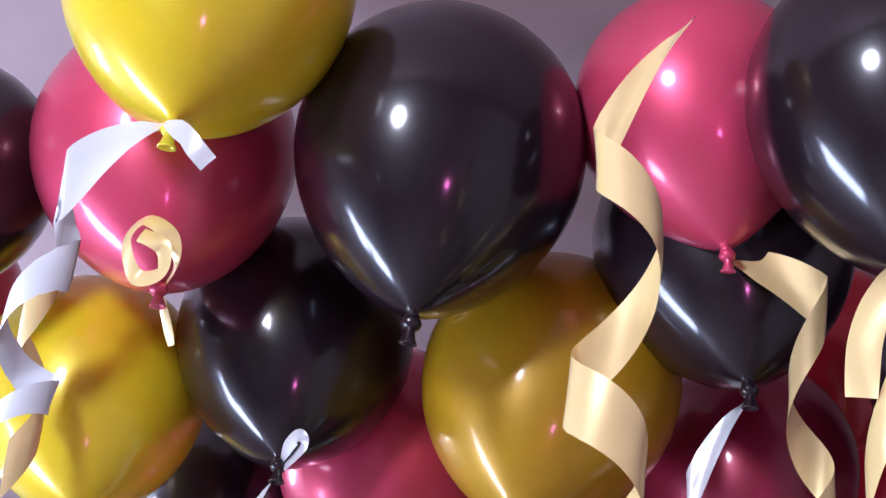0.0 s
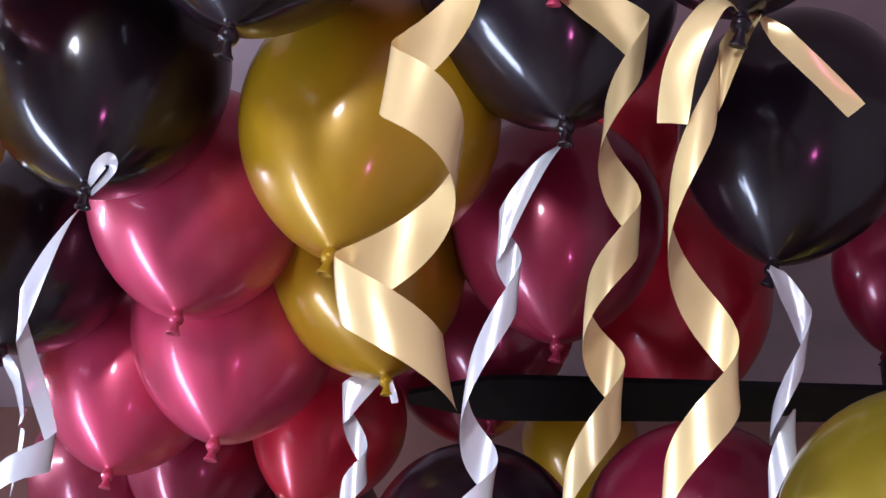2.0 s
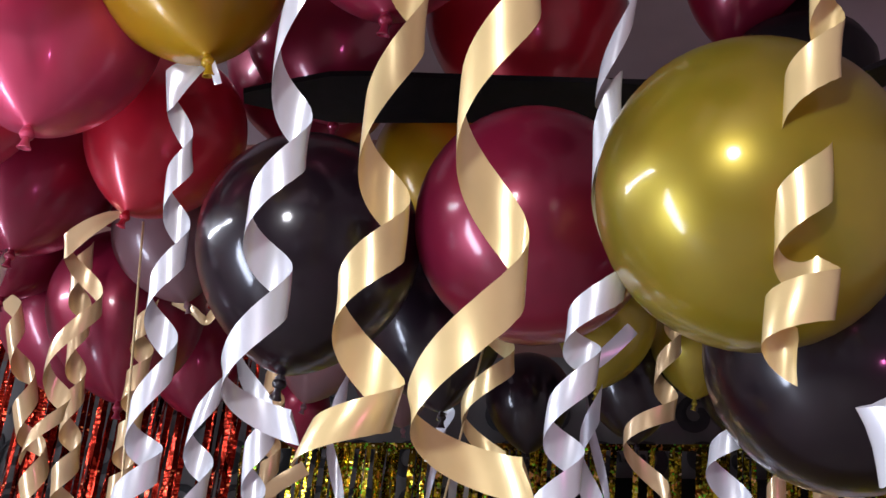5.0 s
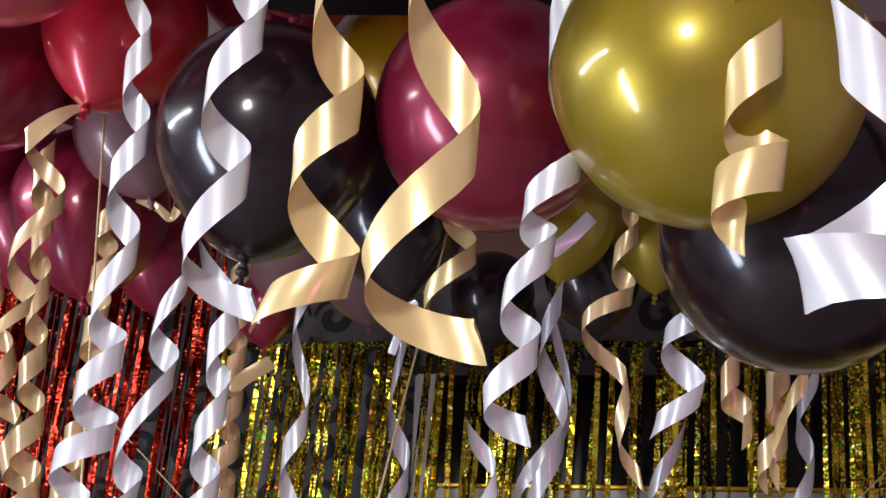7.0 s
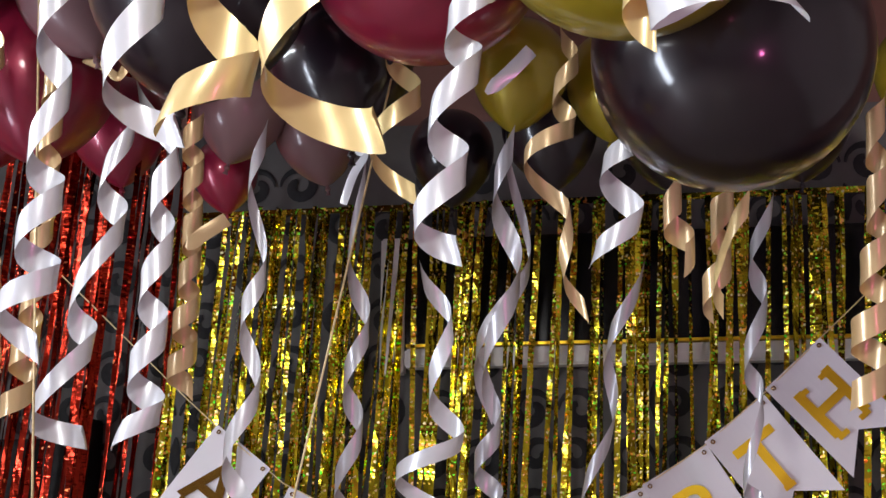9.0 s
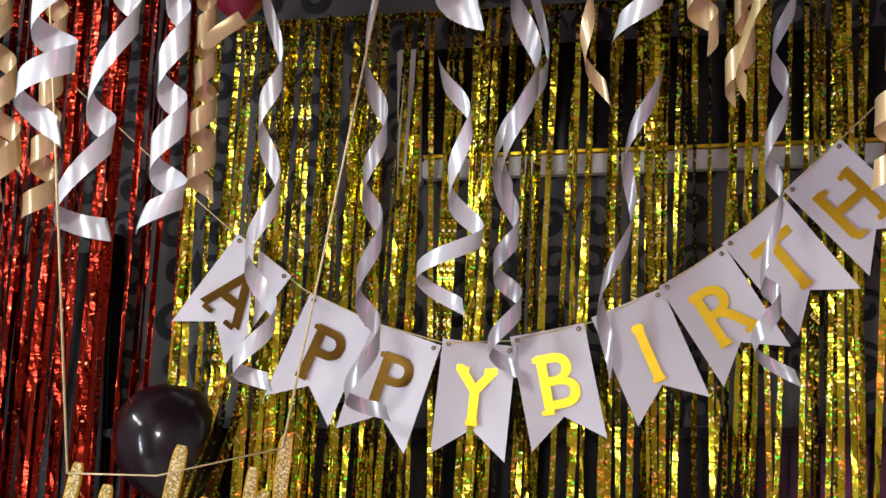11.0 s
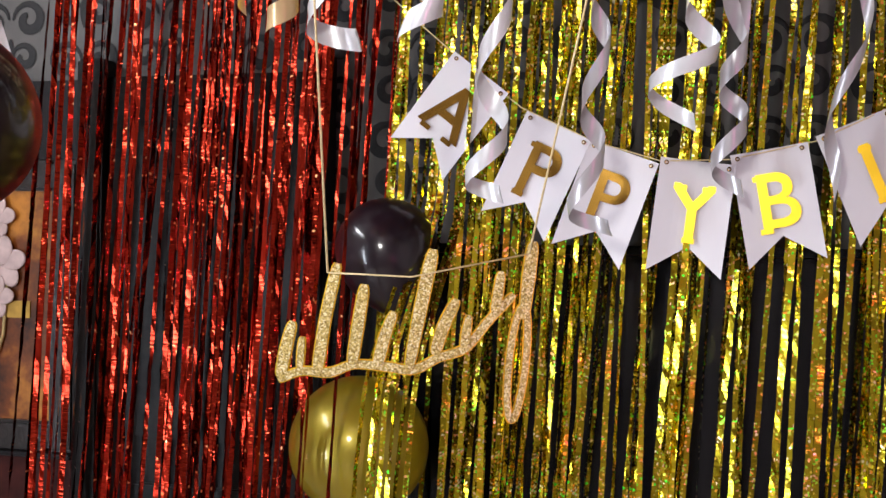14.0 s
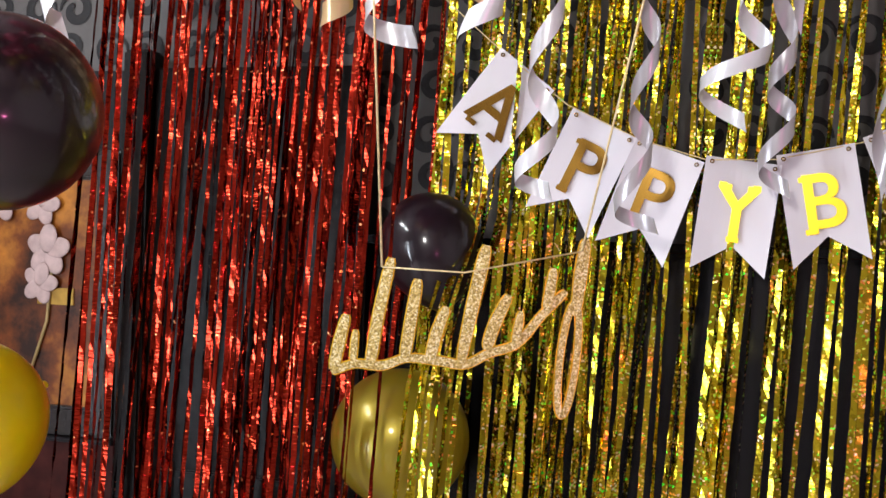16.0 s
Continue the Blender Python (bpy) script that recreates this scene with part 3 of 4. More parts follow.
strip("white", [(-0.652, 0.921, 2.231), (-0.622, 0.883, 2.226), (-0.598, 0.864, 2.229), (-0.595, 0.872, 2.222), (-0.628, 0.899, 2.22)], 0.0155, 20)
strip("white", [(-0.542, 0.489, 2.282), (-0.518, 0.489, 2.264), (-0.506, 0.495, 2.25), (-0.498, 0.507, 2.242)], 0.0165, 10)
strip("gold", [(-0.682, 0.694, 2.293), (-0.673, 0.703, 2.271), (-0.67, 0.723, 2.248)], 0.0129, 30)
strip("gold", [(-0.679, 0.693, 2.297), (-0.635, 0.653, 2.285), (-0.631, 0.629, 2.3), (-0.651, 0.613, 2.309), (-0.67, 0.619, 2.292), (-0.665, 0.641, 2.267), (-0.637, 0.641, 2.266), (-0.633, 0.628, 2.285), (-0.651, 0.614, 2.292)], 0.0161, 20)
strip("gold", [(0.021, 0.8, 2.273), (0.042, 0.81, 2.249), (0.068, 0.831, 2.229), (0.091, 0.851, 2.21)], 0.0176, 40)
strip("gold", [(0.019, 0.799, 2.273), (-0.009, 0.77, 2.266), (-0.027, 0.767, 2.243), (-0.044, 0.783, 2.212), (-0.053, 0.806, 2.174)], 0.0277, 20)
strip("white", [(-0.885, 1.169, 2.19), (-0.866, 1.182, 2.164), (-0.862, 1.208, 2.131), (-0.873, 1.236, 2.12), (-0.891, 1.278, 2.049)], 0.0237, 60)
strip("white", [(-0.421, 1.265, 2.194), (-0.414, 1.265, 2.176), (-0.411, 1.272, 2.164)], 0.0090, 10)
strip("tan", [(-0.685, 1.851, 2.128), (-0.647, 1.841, 2.113), (-0.625, 1.85, 2.097), (-0.612, 1.848, 2.11)], 0.0143, 20)
strip("white", [(-0.019, 1.603, 1.934), (0.01, 1.601, 1.958), (0.039, 1.598, 1.986)], 0.0184, 30)
strip("white", [(-0.254, 1.873, 1.964), (-0.23, 1.859, 1.952), (-0.248, 1.864, 1.923), (-0.264, 1.873, 1.881)], 0.0136, 20)
strip("tan", [(-0.54, 1.966, 1.848), (-0.512, 1.964, 1.87), (-0.474, 1.964, 1.893)], 0.0233, 40)


# ---- ceiling fan among the balloons ----
def ceiling_fan(hub, yaws, reach, droop):
    root = new("ceiling_fan")
    hx, hy, hz = hub
    part("downrod", tube(bmesh.new(), [(hx, hy, 2.86), (hx, hy, hz + 0.05)], 0.014, 12), STEEL, root, "dull steel downrod")
    part("canopy", lathe(bmesh.new(), [(0.0, 0.06), (0.03, 0.06), (0.06, 0.02), (0.065, 0.0), (0.0, 0.0)], 24), STEEL, root).matrix_world = Matrix.Translation((hx, hy, 2.80))
    part("motor", lathe(bmesh.new(), [(0.0, 0.15), (0.04, 0.15), (0.05, 0.11), (0.09, 0.09), (0.105, 0.06), (0.105, -0.02), (0.08, -0.05), (0.0, -0.055)], 32), BLADE, root, "black motor housing").matrix_world = Matrix.Translation(hub)
    for yaw in yaws:
        bm = bmesh.new()
        n = 18
        top = []
        for k in range(n + 1):
            u = k / n
            w = 0.036 + 0.014 * u
            if u > 0.82:
                w *= 1 - 0.8 * (u - 0.82) / 0.18
            top.append((0.1 + (reach - 0.1) * u, w))
        for thick in (0.0, -0.008):
            for sgn in (1, -1):
                for x, w in top:
                    bm.verts.new((x, sgn * w, thick + sgn * w * 0.2))
        bm.verts.ensure_lookup_table()
        v, m = bm.verts, n + 1
        for k in range(n):
            bm.faces.new((v[k], v[k + 1], v[m + k + 1], v[m + k]))
            bm.faces.new((v[2 * m + k + 1], v[2 * m + k], v[3 * m + k], v[3 * m + k + 1]))
            bm.faces.new((v[k + 1], v[k], v[2 * m + k], v[2 * m + k + 1]))
            bm.faces.new((v[m + k], v[m + k + 1], v[3 * m + k + 1], v[3 * m + k]))
        bm.faces.new((v[0], v[m], v[3 * m], v[2 * m]))
        bm.faces.new((v[n], v[2 * m + n], v[3 * m + n], v[m + n]))
        bmesh.ops.recalc_face_normals(bm, faces=bm.faces)
        part("blade", bm, BLADE, root, "black blade", False).matrix_world = Matrix.Translation(hub) @ pose(0, 0, 0, 0, 0, yaw) @ pose(0, 0, 0, 0, droop, 0)
    return tagged(root, "black ceiling fan at rest with balloons around it", "ceiling fan")


ceiling_fan((0.281, 1.693, 2.356), (-165, -45, 75), 0.778, 5.1)

tagged(part("black_cable", tube(bmesh.new(), [(0.025, 1.430, 2.949), (0.066, 1.430, 2.855), (0.127, 1.430, 2.753), (0.164, 1.430, 2.656), (0.179, 1.430, 2.548), (0.246, 1.480, 2.494)], 0.005, 8), CABLE), "dusty grey-black cable looping down beside the ceiling fan", "cable")


# ---- wall pieces behind the curtains ----
def wallpaper(x0, x1, z0, z1, y):
    """Cream paper, its colour darkened for shade, with raised black damask: curls, hooked leaves and drops."""
    root = new("wallpaper_panel")
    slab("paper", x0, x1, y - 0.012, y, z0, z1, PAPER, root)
    step = 0.2

    def band(bm, points, widths):
        rows = []
        for k, (px, pz) in enumerate(points):
            qx, qz = points[min(k + 1, len(points) - 1)]
            ox, oz = points[max(k - 1, 0)]
            d = math.hypot(qx - ox, qz - oz) or 1
            nx, nz = (qz - oz) / d, -(qx - ox) / d
            rows.append([bm.verts.new((px + s * nx * widths[k] / 2, y - 0.0145 - (0.0025 if s == 0 else 0), pz + s * nz * widths[k] / 2)) for s in (-1, 0, 1)])
        for p, q in zip(rows, rows[1:]):
            bm.faces.new((p[0], p[1], q[1], q[0]))
            bm.faces.new((p[1], p[2], q[2], q[1]))

    for i in range(int((x1 - x0) / step)):
        for j in range(int((z1 - z0) / step)):
            cx, cz = x0 + step * (i + 0.5), z0 + step * (j + 0.5 + 0.5 * (i % 2))
            if cz + 0.09 > z1 or cz - 0.1 < z0:
                continue
            bm = bmesh.new()
            for sgn in (-1, 1):
                for size, turns, lift, thick in ((0.044, 1.2, 0.03, 0.03), (0.034, 1.1, -0.06, 0.026)):
                    pts, wid = [], []
                    for k in range(22):
                        u = k / 21
                        th = 2 * math.pi * turns * u
                        r = size * (1 - 0.72 * u)
                        pts.append((cx + sgn * (size * 1.12 - r * math.cos(th)), cz + lift + r * math.sin(th)))
                        wid.append(thick * math.sin(math.pi * (0.06 + 0.86 * u)) ** 0.7 * (0.6 + 0.4 * u))
                    band(bm, pts, wid)
            band(bm, [(cx, cz - 0.095 + 0.01 * k) for k in range(9)], [0.024 * math.sin(math.pi * (0.05 + 0.9 * k / 8)) for k in range(9)])
            part("scroll", bm, SCROLL, root)
    return tagged(root, "cream wallpaper toned dark for shade, with raised black scrolling damask pattern", "wallpaper", kind="structure")


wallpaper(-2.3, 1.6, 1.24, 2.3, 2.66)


def wall_frame(x0, x1, z0, z1, y):
    root = new("wall_mirror")
    slab("panel", x0, x1, y - 0.03, y - 0.004, z0, z1, BLACK, root, "black glossy panel")
    w = 0.046
    for xa, xb in ((x0 - w, x0 + 0.004), (x1 - 0.004, x1 + w)):
        slab("frame_side", xa, xb, y - 0.045, y - 0.006, z0 - w, z1, WHITE, root, "cream frame side", 0.004)
    slab("frame_rail", x0 + 0.006, x1 - 0.006, y - 0.043, y - 0.006, z0 - 0.035, z0 + 0.004, WHITE, root, "cream frame rail", 0.004)
    slab("gilt_line", x0 + 0.01, x1 - 0.01, y - 0.048, y - 0.032, z0 + 0.006, z0 + 0.012, LETTER, root, "thin gilt line")
    return tagged(root, "black glossy wall mirror with cream and gilt frame", "mirror")


wall_frame(-0.31, 1.2, 1.79, 2.03, 2.642)


def black_cabinet():
    root = new("display_cabinet")
    for x0, x1 in ((-0.93, -0.72), (-0.715, 0.05), (0.055, 0.8), (0.805, 1.55)):
        slab("door", x0, x1, 2.575, 2.6, 0.06, 1.22, BLACK, root, "glossy black door", 0.004)
    slab("body", -0.95, 1.57, 2.6, 2.64, 0.0, 1.23, BLACK, root)
    slab("top", -0.97, 1.59, 2.57, 2.641, 1.232, 1.25, BLACK, root, "thin black top", 0.003)
    return tagged(root, "low glossy black cabinet behind the gold foil curtain", "cabinet")


black_cabinet()


def dark_door():
    wood = plain("dark_wood", (0.008, 0.006, 0.005), 0.4, 0, 45, 0.5, 0.3, 0.15)
    root = new("dark_door")
    slab("leaf", -1.5, -0.99, 2.6, 2.64, 0.0, 1.62, wood, root)
    for x0, x1 in ((-1.57, -1.503), (-0.987, -0.96)):
        slab("post", x0, x1, 2.57, 2.642, 0.0, 1.66, wood, root, "", 0.006)
    for z0, z1 in ((0.15, 0.7), (0.8, 1.5)):
        slab("door_panel", -1.42, -1.07, 2.59, 2.602, z0, z1, wood, root, "", 0.005)
    return tagged(root, "dark wooden door leaf with panels behind the red curtain", "door")


dark_door()


def orchid_picture():
    """A framed brown picture with white orchid flowers on a stem."""
    root = new("orchid_picture")
    x0, x1, z0, z1, y = -2.3, -1.66, 0.82, 1.36, 2.64
    pic, pn, pl, pb = nodes_of("picture_brown")
    cloud = texture(pn, pl, "Noise", 7.0, Detail=5.0, Roughness=0.6)
    tone = ramp(pn, pl, cloud.outputs[0], [(0.36, (0.02, 0.007, 0.003)), (0.5, (0.15, 0.04, 0.008)), (0.66, (0.48, 0.19, 0.026))])
    pl.new(tone.outputs[0], pb.inputs["Base Color"])
    pb.inputs["Roughness"].default_value = 0.3
    slab("canvas", x0, x1, y - 0.012, y, z0, z1, pic, root, "brown and amber painted canvas")
    f = plain("carved_black", (0.015, 0.012, 0.01), 0.3, 0.2, 90, 0.4, 0.8)
    slab("frame_side", x0 - 0.07, x0, y - 0.03, y + 0.004, z0 - 0.07, z1 + 0.07, f, root, "carved black frame", 0.008)
    slab("frame_side", x1, x1 + 0.07, y - 0.03, y + 0.004, z0 - 0.07, z1 + 0.07, f, root, "carved black frame", 0.008)
    slab("frame_rail", x0 + 0.002, x1 - 0.002, y - 0.028, y + 0.004, z1, z1 + 0.07, f, root, "carved black frame", 0.008)
    slab("frame_rail", x0 + 0.002, x1 - 0.002, y - 0.028, y + 0.004, z0 - 0.07, z0, f, root, "carved black frame", 0.008)
    petal = plain("petal_white", (0.5, 0.38, 0.36), 0.6, 0, 40, 0.15, 0.1)
    stem = plain("stem_tan", (0.4, 0.3, 0.12), 0.6, 0, 40, 0.2, 0.1)
    part("stem", tube(bmesh.new(), [(-1.83, y - 0.018, 0.9), (-1.79, y - 0.018, 1.02), (-1.78, y - 0.018, 1.15), (-1.81, y - 0.018, 1.3), (-1.9, y - 0.018, 1.34)], 0.004), stem, root)
    for fx, fz, s in ((-1.79, 1.19, 1.1), (-1.81, 1.11, 0.9), (-1.81, 1.3, 0.9), (-1.93, 1.31, 1.0)):
        for k in range(5):
            th = 2 * math.pi * k / 5 + fx * 9
            bm = bmesh.new()
            bmesh.ops.create_uvsphere(bm, u_segments=12, v_segments=8, radius=0.03 * s)
            bmesh.ops.scale(bm, verts=bm.verts, vec=(1.1, 0.12, 0.75))
            bmesh.ops.rotate(bm, verts=bm.verts, cent=(0, 0, 0), matrix=Euler((0, -th, 0)).to_matrix())
            bmesh.ops.translate(bm, verts=bm.verts, vec=(fx + 0.026 * s * math.cos(th), y - 0.018 - 0.002 * k, fz + 0.026 * s * math.sin(th)))
            part("petal", bm, petal, root)
    gilt = plain("painted_gilt", (0.4, 0.24, 0.04), 0.4, 0.4, 30, 0.3, 0.2)
    slab("painted_shelf", -1.82, -1.72, y - 0.016, y - 0.011, 1.06, 1.1, gilt, root, "small painted gilt shelf")
    return tagged(root, "dark framed picture of white orchids on amber ground", "picture")


orchid_picture()


def wainscot():
    wood = plain("red_brown_panel", (0.04, 0.009, 0.007), 0.55, 0, 18, 0.5, 0.3, 0.12)
    root = new("wainscot_panel")
    slab("lower_panel", -2.45, -1.59, 2.61, 2.645, 0.0, 0.735, wood, root)
    slab("upper_panel", -2.45, -1.59, 2.63, 2.655, 1.435, 1.62, BLADE, root, "black carved panel")
    slab("moulding", -2.45, -1.59, 2.595, 2.643, 0.738, 0.748, BLADE, root, "thin black moulding", 0.003)
    return tagged(root, "dark red-brown panelling around the orchid picture", "panelling", kind="structure")


wainscot()


# ---- foil fringe curtains ----
def fringe_mesh(rnd, length, lean, foilw, belly=0.0):
    """belly: how far its lower half stands forward."""
    bm = bmesh.new()
    rows = []
    n = int(length / 0.02)
    ph = rnd.uniform(0, 6)
    tilt = rnd.uniform(-0.9, 0.9)
    x = 0.0
    for k in range(n + 1):
        u = k / n
        tilt += rnd.uniform(-0.21, 0.21)
        tilt *= 0.985
        x = lean * length * u + 0.006 * math.sin(3.5 * u + ph) + rnd.uniform(-0.0006, 0.0006)
        y = rnd.uniform(-0.0005, 0.0005) + 0.012 * math.sin(2.6 * u + ph * 2)
        out = min(1.0, max(0.0, (u - 0.36) / 0.22))
        y -= belly * out * out * (3 - 2 * out)
        z = -length * u
        w = foilw / 2
        rows.append((bm.verts.new((x - w * math.cos(tilt), y - w * math.sin(tilt), z)), bm.verts.new((x + w * math.cos(tilt), y + w * math.sin(tilt), z + rnd.uniform(-0.001, 0.001)))))
    for p, q in zip(rows, rows[1:]):
        bm.faces.new((p[0], p[1], q[1], q[0]))
    me = bpy.data.meshes.new("strand")
    bm.to_mesh(me)
    bm.free()
    return me


def fringe(name, material, x0, x1, y, top, low, clumps, per, width, lean, label, seed):
    root = new(name)
    rnd = random.Random(seed)
    kinds = []
    for k in range(22):
        me = fringe_mesh(rnd, top - low, lean + rnd.gauss(0, 0.012), width * rnd.uniform(0.75, 1.3))
        me.materials.append(material)
        kinds.append(me)
    slab("header_band", x0, x1, y + 0.004, y + 0.008, top - 0.006, top + 0.006, material, root, "foil header band")
    for c in range(clumps):
        cx = x0 + (x1 - x0) * (c + rnd.uniform(0.1, 0.9)) / clumps
        for k in range(max(1, int(rnd.gauss(per, per * 0.35)))):
            ob = new("strand", rnd.choice(kinds))
            ob.parent = root
            ob.location = (cx + rnd.gauss(0, 0.021), y - 0.006 + rnd.uniform(-0.018, 0.012), top - rnd.uniform(0, 0.01))
            ob.rotation_euler = (0, rnd.gauss(0, 0.014), 0)
    return tagged(root, label, "curtain", "foil curtains")


gold_curtain = fringe("foil_curtain", GOLD_FOIL, -0.74, 0.95, 2.475, 2.06, 0.15, 27, 6, 0.0105, -0.055, "gold holographic tinsel foil fringe curtain on the wall", 3)
red_curtain = fringe("foil_curtain", RED_FOIL, -1.54, -0.76, 2.49, 2.42, 0.15, 17, 5, 0.0100, -0.06, "metallic red tinsel foil fringe curtain on the wall", 8)


def loose_strands(curtain, y, top, xs, lean, belly):
    """Strands that hang forward of their curtain, over the balloons."""
    rnd = random.Random(21)
    for k, x in enumerate(xs):
        me = fringe_mesh(rnd, top - 0.15, lean, 0.0095, belly)
        me.materials.append(curtain.children[0].data.materials[0])
        ob = new("strand", me)
        ob.parent = curtain
        ob.location = (x, y - 0.004 * k, top)


loose_strands(red_curtain, 2.225, 2.19, (-0.915, -0.877, -0.86, -0.815, -0.783, -0.765, -0.72), -0.06, 0.0)
loose_strands(gold_curtain, 2.452, 2.055, (-0.655, -0.64, -0.622, -0.606, -0.588, -0.572, -0.56), -0.075, 0.235)


# ---- birthday banner ----
def serif_letter(ch, material, parent, size, m):
    cu = bpy.data.curves.new("letter", "FONT")
    cu.body, cu.size, cu.align_x, cu.align_y = ch, size / 0.7, "CENTER", "CENTER"
    cu.extrude, cu.offset = 0.0006, 0.0018
    cu.materials.append(material)
    ob = new("letter", cu)
    ob.parent = parent
    ob.matrix_basis = m @ pose(0, -0.0022, 0, 90, 0, 0)
    feet = {"A": ((-0.27, -0.5), (0.27, -0.5)), "P": ((-0.2, -0.5), (-0.24, 0.5)), "Y": ((0, -0.5), (-0.26, 0.5), (0.26, 0.5)), "B": ((-0.26, -0.5), (-0.26, 0.5)),
            "I": ((0, -0.5), (0, 0.5)), "R": ((-0.24, -0.5), (-0.26, 0.5), (0.3, -0.5)), "T": ((0, -0.5),), "H": ((-0.26, -0.5), (0.26, -0.5), (-0.26, 0.5), (0.26, 0.5))}[ch]
    for fx, fz in feet:
        z = fz * size * 1.0
        o = slab("serif", fx * size - 0.0115, fx * size + 0.0115, -0.0032, -0.001, z - 0.0035 - (0.003 if fz > 0 else 0), z + 0.0035 + (0.003 if fz < 0 else 0), material, parent, "", 0.0008)
        o.matrix_basis = m


def pennant(ch, x, z, angle, material, bend):
    """A swallow-tailed card whose top edge starts at x, z."""
    W, H = 0.138, 0.212
    bm = bmesh.new()
    nx, nz = 12, 12
    grid = {}
    for side, dy in ((0, 0.0), (1, 0.0012)):
        for i in range(nx + 1):
            for j in range(nz + 1):
                u, v = i / nx, j / nz
                low = H - 0.052 * (1 - abs(2 * u - 1))
                gx, gz = W * u, -low * v
                gy = bend * math.sin(math.pi * u) * 0.012 + 0.008 * bend * v * v
                grid[side, i, j] = bm.verts.new((gx, gy + dy, gz))
    for i in range(nx):
        for j in range(nz):
            bm.faces.new((grid[0, i, j], grid[0, i, j + 1], grid[0, i + 1, j + 1], grid[0, i + 1, j]))
            bm.faces.new((grid[1, i, j], grid[1, i + 1, j], grid[1, i + 1, j + 1], grid[1, i, j + 1]))
    for i in range(nx):
        bm.faces.new((grid[0, i, nz], grid[1, i, nz], grid[1, i + 1, nz], grid[0, i + 1, nz]))
    root = part("pennant", bm, CARD, banner, "white card pennant with foil letter " + ch, False)
    serif_letter(ch, material, root, 0.1, Matrix.Translation((W / 2, bend * 0.012 - 0.001, -0.1)))
    for ex in (0.012, W - 0.012):
        bm = lathe(bmesh.new(), [(0.0022, -0.001), (0.0042, -0.001), (0.0042, 0.001), (0.0022, 0.001)], 12)
        bmesh.ops.rotate(bm, verts=bm.verts, cent=(0, 0, 0), matrix=Euler((math.pi / 2, 0, 0)).to_matrix())
        bmesh.ops.translate(bm, verts=bm.verts, vec=(ex, -0.001, -0.009))
        part("eyelet", bm, DARKENED_LETTER, root)
    root.matrix_basis = Matrix.Translation((x, 2.425, z)) @ pose(0, 0, 0, 0, -angle, 0)


banner = tagged(new("birthday_banner"), "white swallow-tailed card birthday banner with gold letters on a cord", "banner")
# A, P, P take the darkened gold in place of a dim reflection.
pennant("A", -0.634, 1.624, -38, DARKENED_LETTER, 0.4)
pennant("P", -0.488, 1.505, -25, DARKENED_LETTER, 0.7)
pennant("P", -0.366, 1.450, -20, DARKENED_LETTER, 1.0)
pennant("Y", -0.233, 1.416, -7, LETTER, 1.0)
pennant("B", -0.108, 1.417, 10, LETTER, 0.8)
pennant("I", 0.041, 1.450, 22, LETTER, 0.5)
pennant("R", 0.164, 1.504, 31, LETTER, 0.6)
pennant("T", 0.278, 1.580, 37, LETTER, 0.5)
pennant("H", 0.390, 1.673, 42, LETTER, 0.6)


def banner_cord():
    pts = [(-0.98, 2.43, 1.93), (-0.70, 2.43, 1.675), (-0.634, 2.43, 1.618), (-0.50, 2.43, 1.512), (-0.36, 2.43, 1.446), (-0.233, 2.43, 1.408), (-0.108, 2.43, 1.41), (0.041, 2.43, 1.442), (0.164, 2.43, 1.499), (0.278, 2.43, 1.574), (0.39, 2.43, 1.668), (0.505, 2.43, 1.775), (0.8, 2.43, 2.05)]
    part("cord", tube(bmesh.new(), pts, 0.0012, 6), STRING, banner, "thin cream cord")


banner_cord()


# ---- hanging glitter cut-out ----
def cutout(points, widths, y, grow):
    """A flat wavy stroke of changing width in the x-z plane."""
    bm = bmesh.new()
    rows = []
    fine = []
    P = [Vector((x, 0, z)) for x, z in points]
    for k in range(len(P) - 1):
        p0, p1, p2, p3 = P[max(k - 1, 0)], P[k], P[k + 1], P[min(k + 2, len(P) - 1)]
        for i in range(8):
            u = i / 8
            fine.append((0.5 * (2 * p1 + (p2 - p0) * u + (2 * p0 - 5 * p1 + 4 * p2 - p3) * u * u + (3 * p1 - p0 - 3 * p2 + p3) * u ** 3), widths[k] * (1 - u) + widths[k + 1] * u))
    fine.append((P[-1], widths[-1]))
    for k, (p, w) in enumerate(fine):
        way = (fine[min(k + 1, len(fine) - 1)][0] - fine[max(k - 1, 0)][0]).normalized()
        n = Vector((way.z, 0, -way.x))
        w = w / 2 * (0.5, 0.78, 0.92, 1)[min(k, len(fine) - 1 - k, 3)] + grow
        rows.append([bm.verts.new(p + n * w * s + Vector((0, y + d, 0))) for s, d in ((-1, 0), (1, 0), (1, 0.0025), (-1, 0.0025))])
    for a, b in zip(rows, rows[1:]):
        for i in range(4):
            j = (i + 1) % 4
            bm.faces.new((a[i], a[j], b[j], b[i]))
    bm.faces.new(rows[0])
    bm.faces.new(rows[-1][::-1])
    bmesh.ops.recalc_face_normals(bm, faces=bm.faces)
    return bm


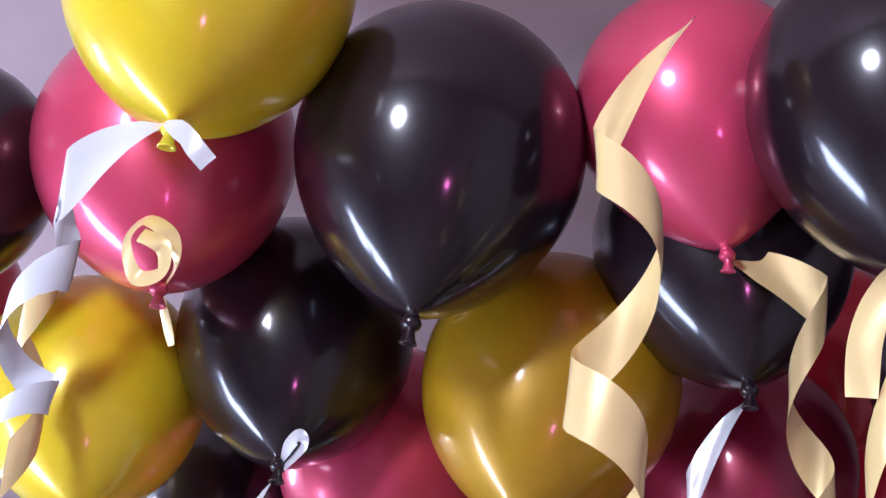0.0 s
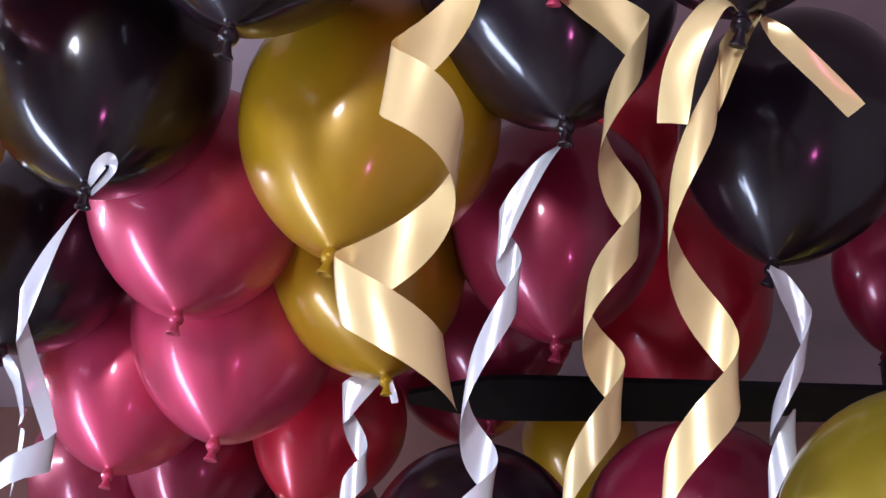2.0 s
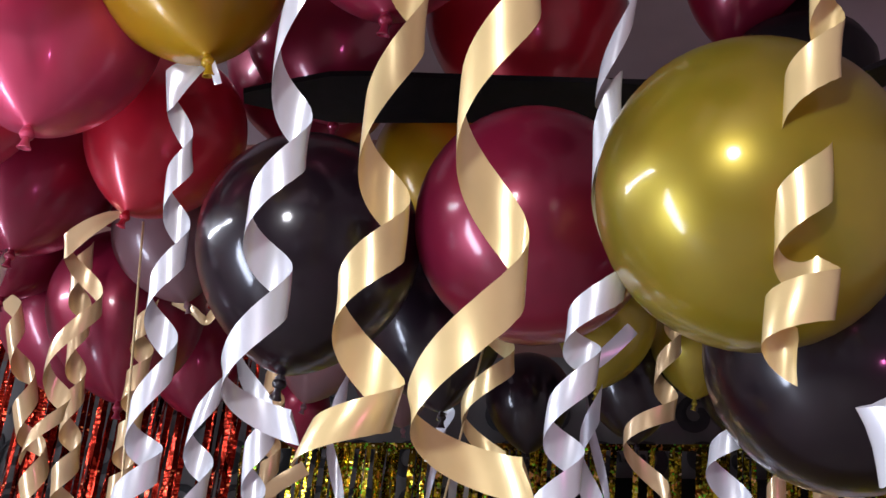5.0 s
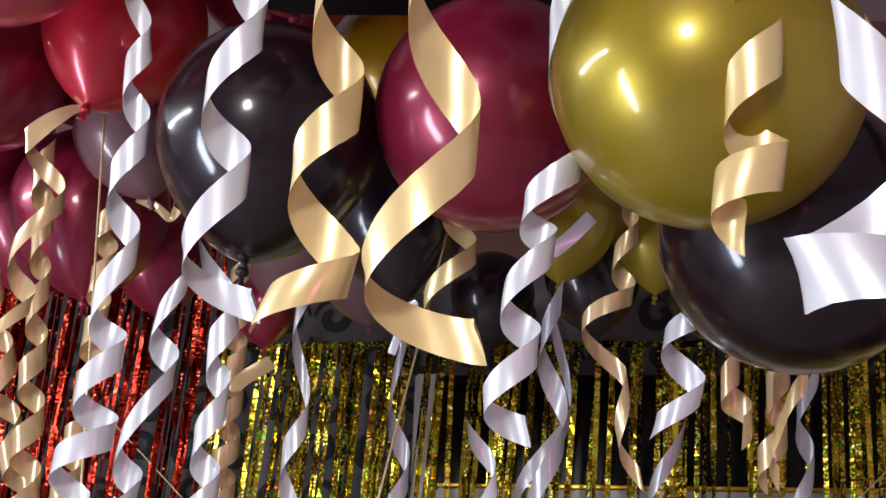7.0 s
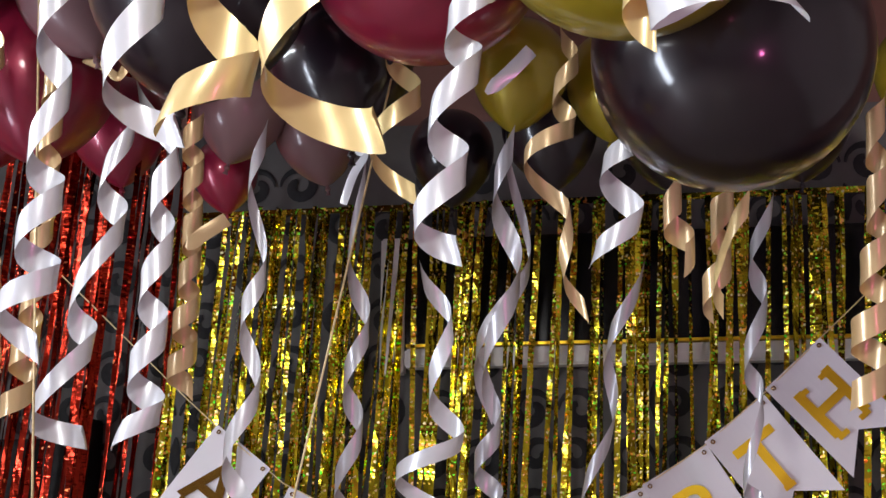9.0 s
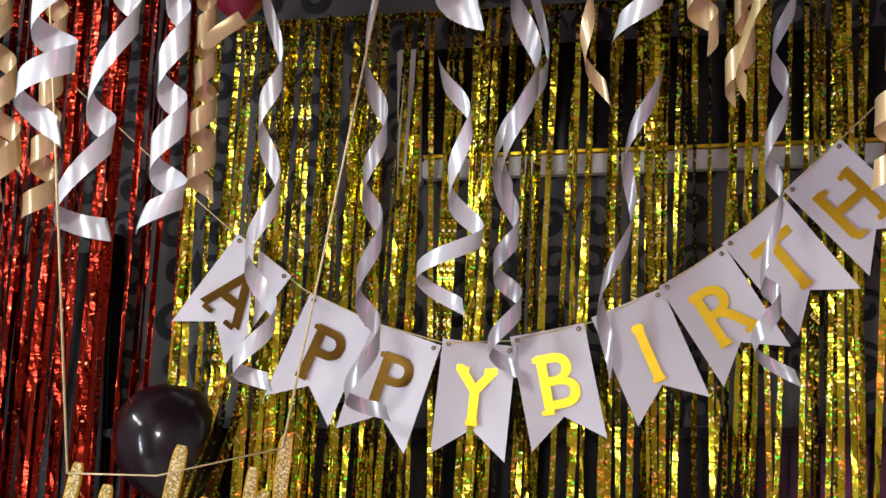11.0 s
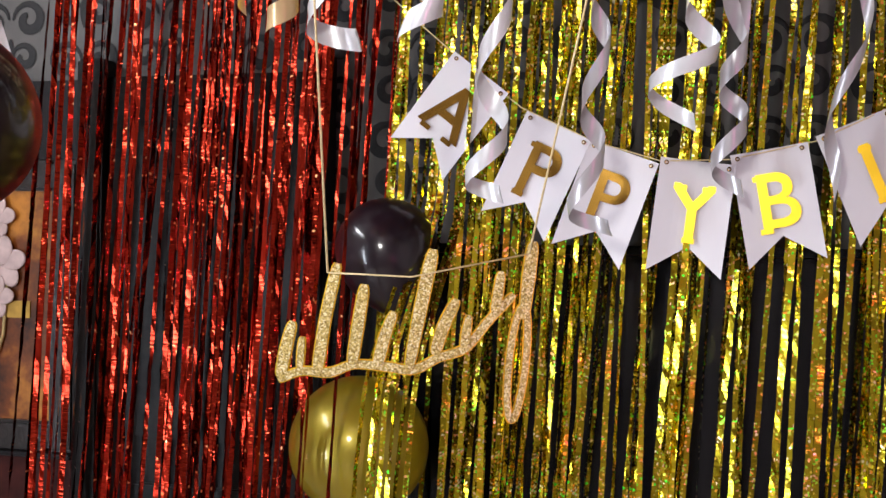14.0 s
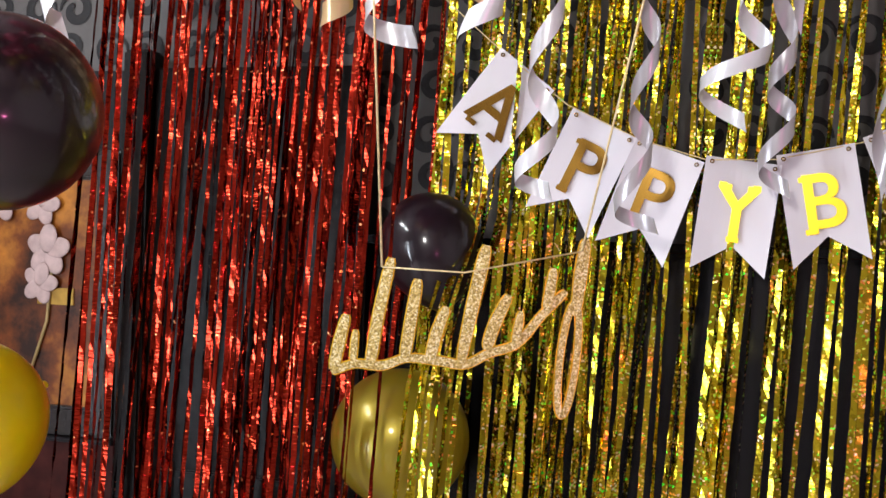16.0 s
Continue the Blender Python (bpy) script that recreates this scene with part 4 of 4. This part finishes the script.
BARS = (
    ([(-0.0657, -0.1478), (-0.0341, -0.1357), (0.0043, -0.1371), (0.038, -0.1258), (0.0807, -0.1278), (0.1192, -0.1317), (0.1527, -0.1153), (0.1906, -0.1005), (0.2234, -0.0611), (0.2564, -0.026)], [0.0145, 0.0128, 0.0153, 0.0128, 0.0153, 0.0145, 0.0136, 0.0145, 0.0136, 0.0145]),
    ([(-0.0628, -0.1447), (-0.0555, -0.104), (-0.0469, -0.0675)], [0.0187, 0.0196, 0.0145]),
    ([(-0.0363, -0.1332), (-0.035, -0.1076), (-0.0334, -0.0884)], [0.0111, 0.0119, 0.0085]),
    ([(-0.0126, -0.141), (-0.0023, -0.064), (0.0132, 0.0132)], [0.0196, 0.0187, 0.017]),
    ([(0.0347, -0.1289), (0.0427, -0.0711), (0.0507, -0.0154)], [0.0187, 0.0196, 0.017]),
    ([(0.07, -0.1278), (0.0794, -0.087), (0.0919, -0.0525)], [0.0196, 0.0196, 0.0145]),
    ([(0.1128, -0.1328), (0.1273, -0.0514), (0.1446, 0.0344)], [0.017, 0.0213, 0.0213]),
    ([(0.1483, -0.1104), (0.1599, -0.0716), (0.1778, -0.0336)], [0.0187, 0.0204, 0.0162]),
    ([(0.1885, -0.1006), (0.1916, -0.077), (0.1947, -0.0556)], [0.0153, 0.0153, 0.0094]),
    ([(0.2296, -0.0545), (0.2342, -0.0246), (0.2383, 0.0054)], [0.0153, 0.017, 0.0128]),
)


def long_loop(x, z, half, tall, lean):
    """A slender closed loop of bent bar."""
    pts = []
    for k in range(17):
        th = 2 * math.pi * k / 16 + math.pi / 2
        px, pz = half * math.cos(th), tall * math.sin(th)
        pts.append((x + px + lean * pz, z + pz))
    return pts


def glitter_sign():
    root = new("hanging_sign")
    root.matrix_world = Matrix.Translation((-0.61, 1.71, 1.202)) @ pose(0, 0, 0, 0, 0, 17)
    bars = [(points, [0.8 * w for w in widths]) for points, widths in BARS]
    loop = long_loop(0.262, -0.12, 0.0115, 0.078, 0.09)
    bars.append((loop, [0.0088] * len(loop)))
    bars.append(([(0.27, -0.06), (0.276, 0.0), (0.2815, 0.0472)], [0.013, 0.0175, 0.014]))
    for k, (points, widths) in enumerate(bars):
        stroke = part("stroke", cutout(points, widths, -0.0004 * k, 0.0), GLITTER, root, "", False)
        part("rim", cutout(points, widths, 0.004 - 0.0003 * k, 0.0018), LETTER, stroke, "bright gold rim", False)
    return tagged(root, "gold glitter card cut-out of joined slanting bars on strings", "sign")


glitter_sign()


tagged(part("hanging_string", tube(bmesh.new(), [(-0.63, 1.594, 2.149), (-0.608, 1.705, 1.202)], 0.0017, 6), STRING), "cream ribbon string holding the glitter sign", "string", "sign strings")
tagged(part("hanging_string", tube(bmesh.new(), [(-0.165, 1.727, 2.014), (-0.345, 1.786, 1.232)], 0.0017, 6), STRING), "cream ribbon string holding the glitter sign", "string", "sign strings")
tagged(part("hanging_string", tube(bmesh.new(), [(-0.608, 1.705, 1.202), (-0.496, 1.729, 1.198), (-0.345, 1.786, 1.232)], 0.0012, 6), STRING), "thin cream string running behind the glitter sign", "string", "sign strings")

# ---- end ----
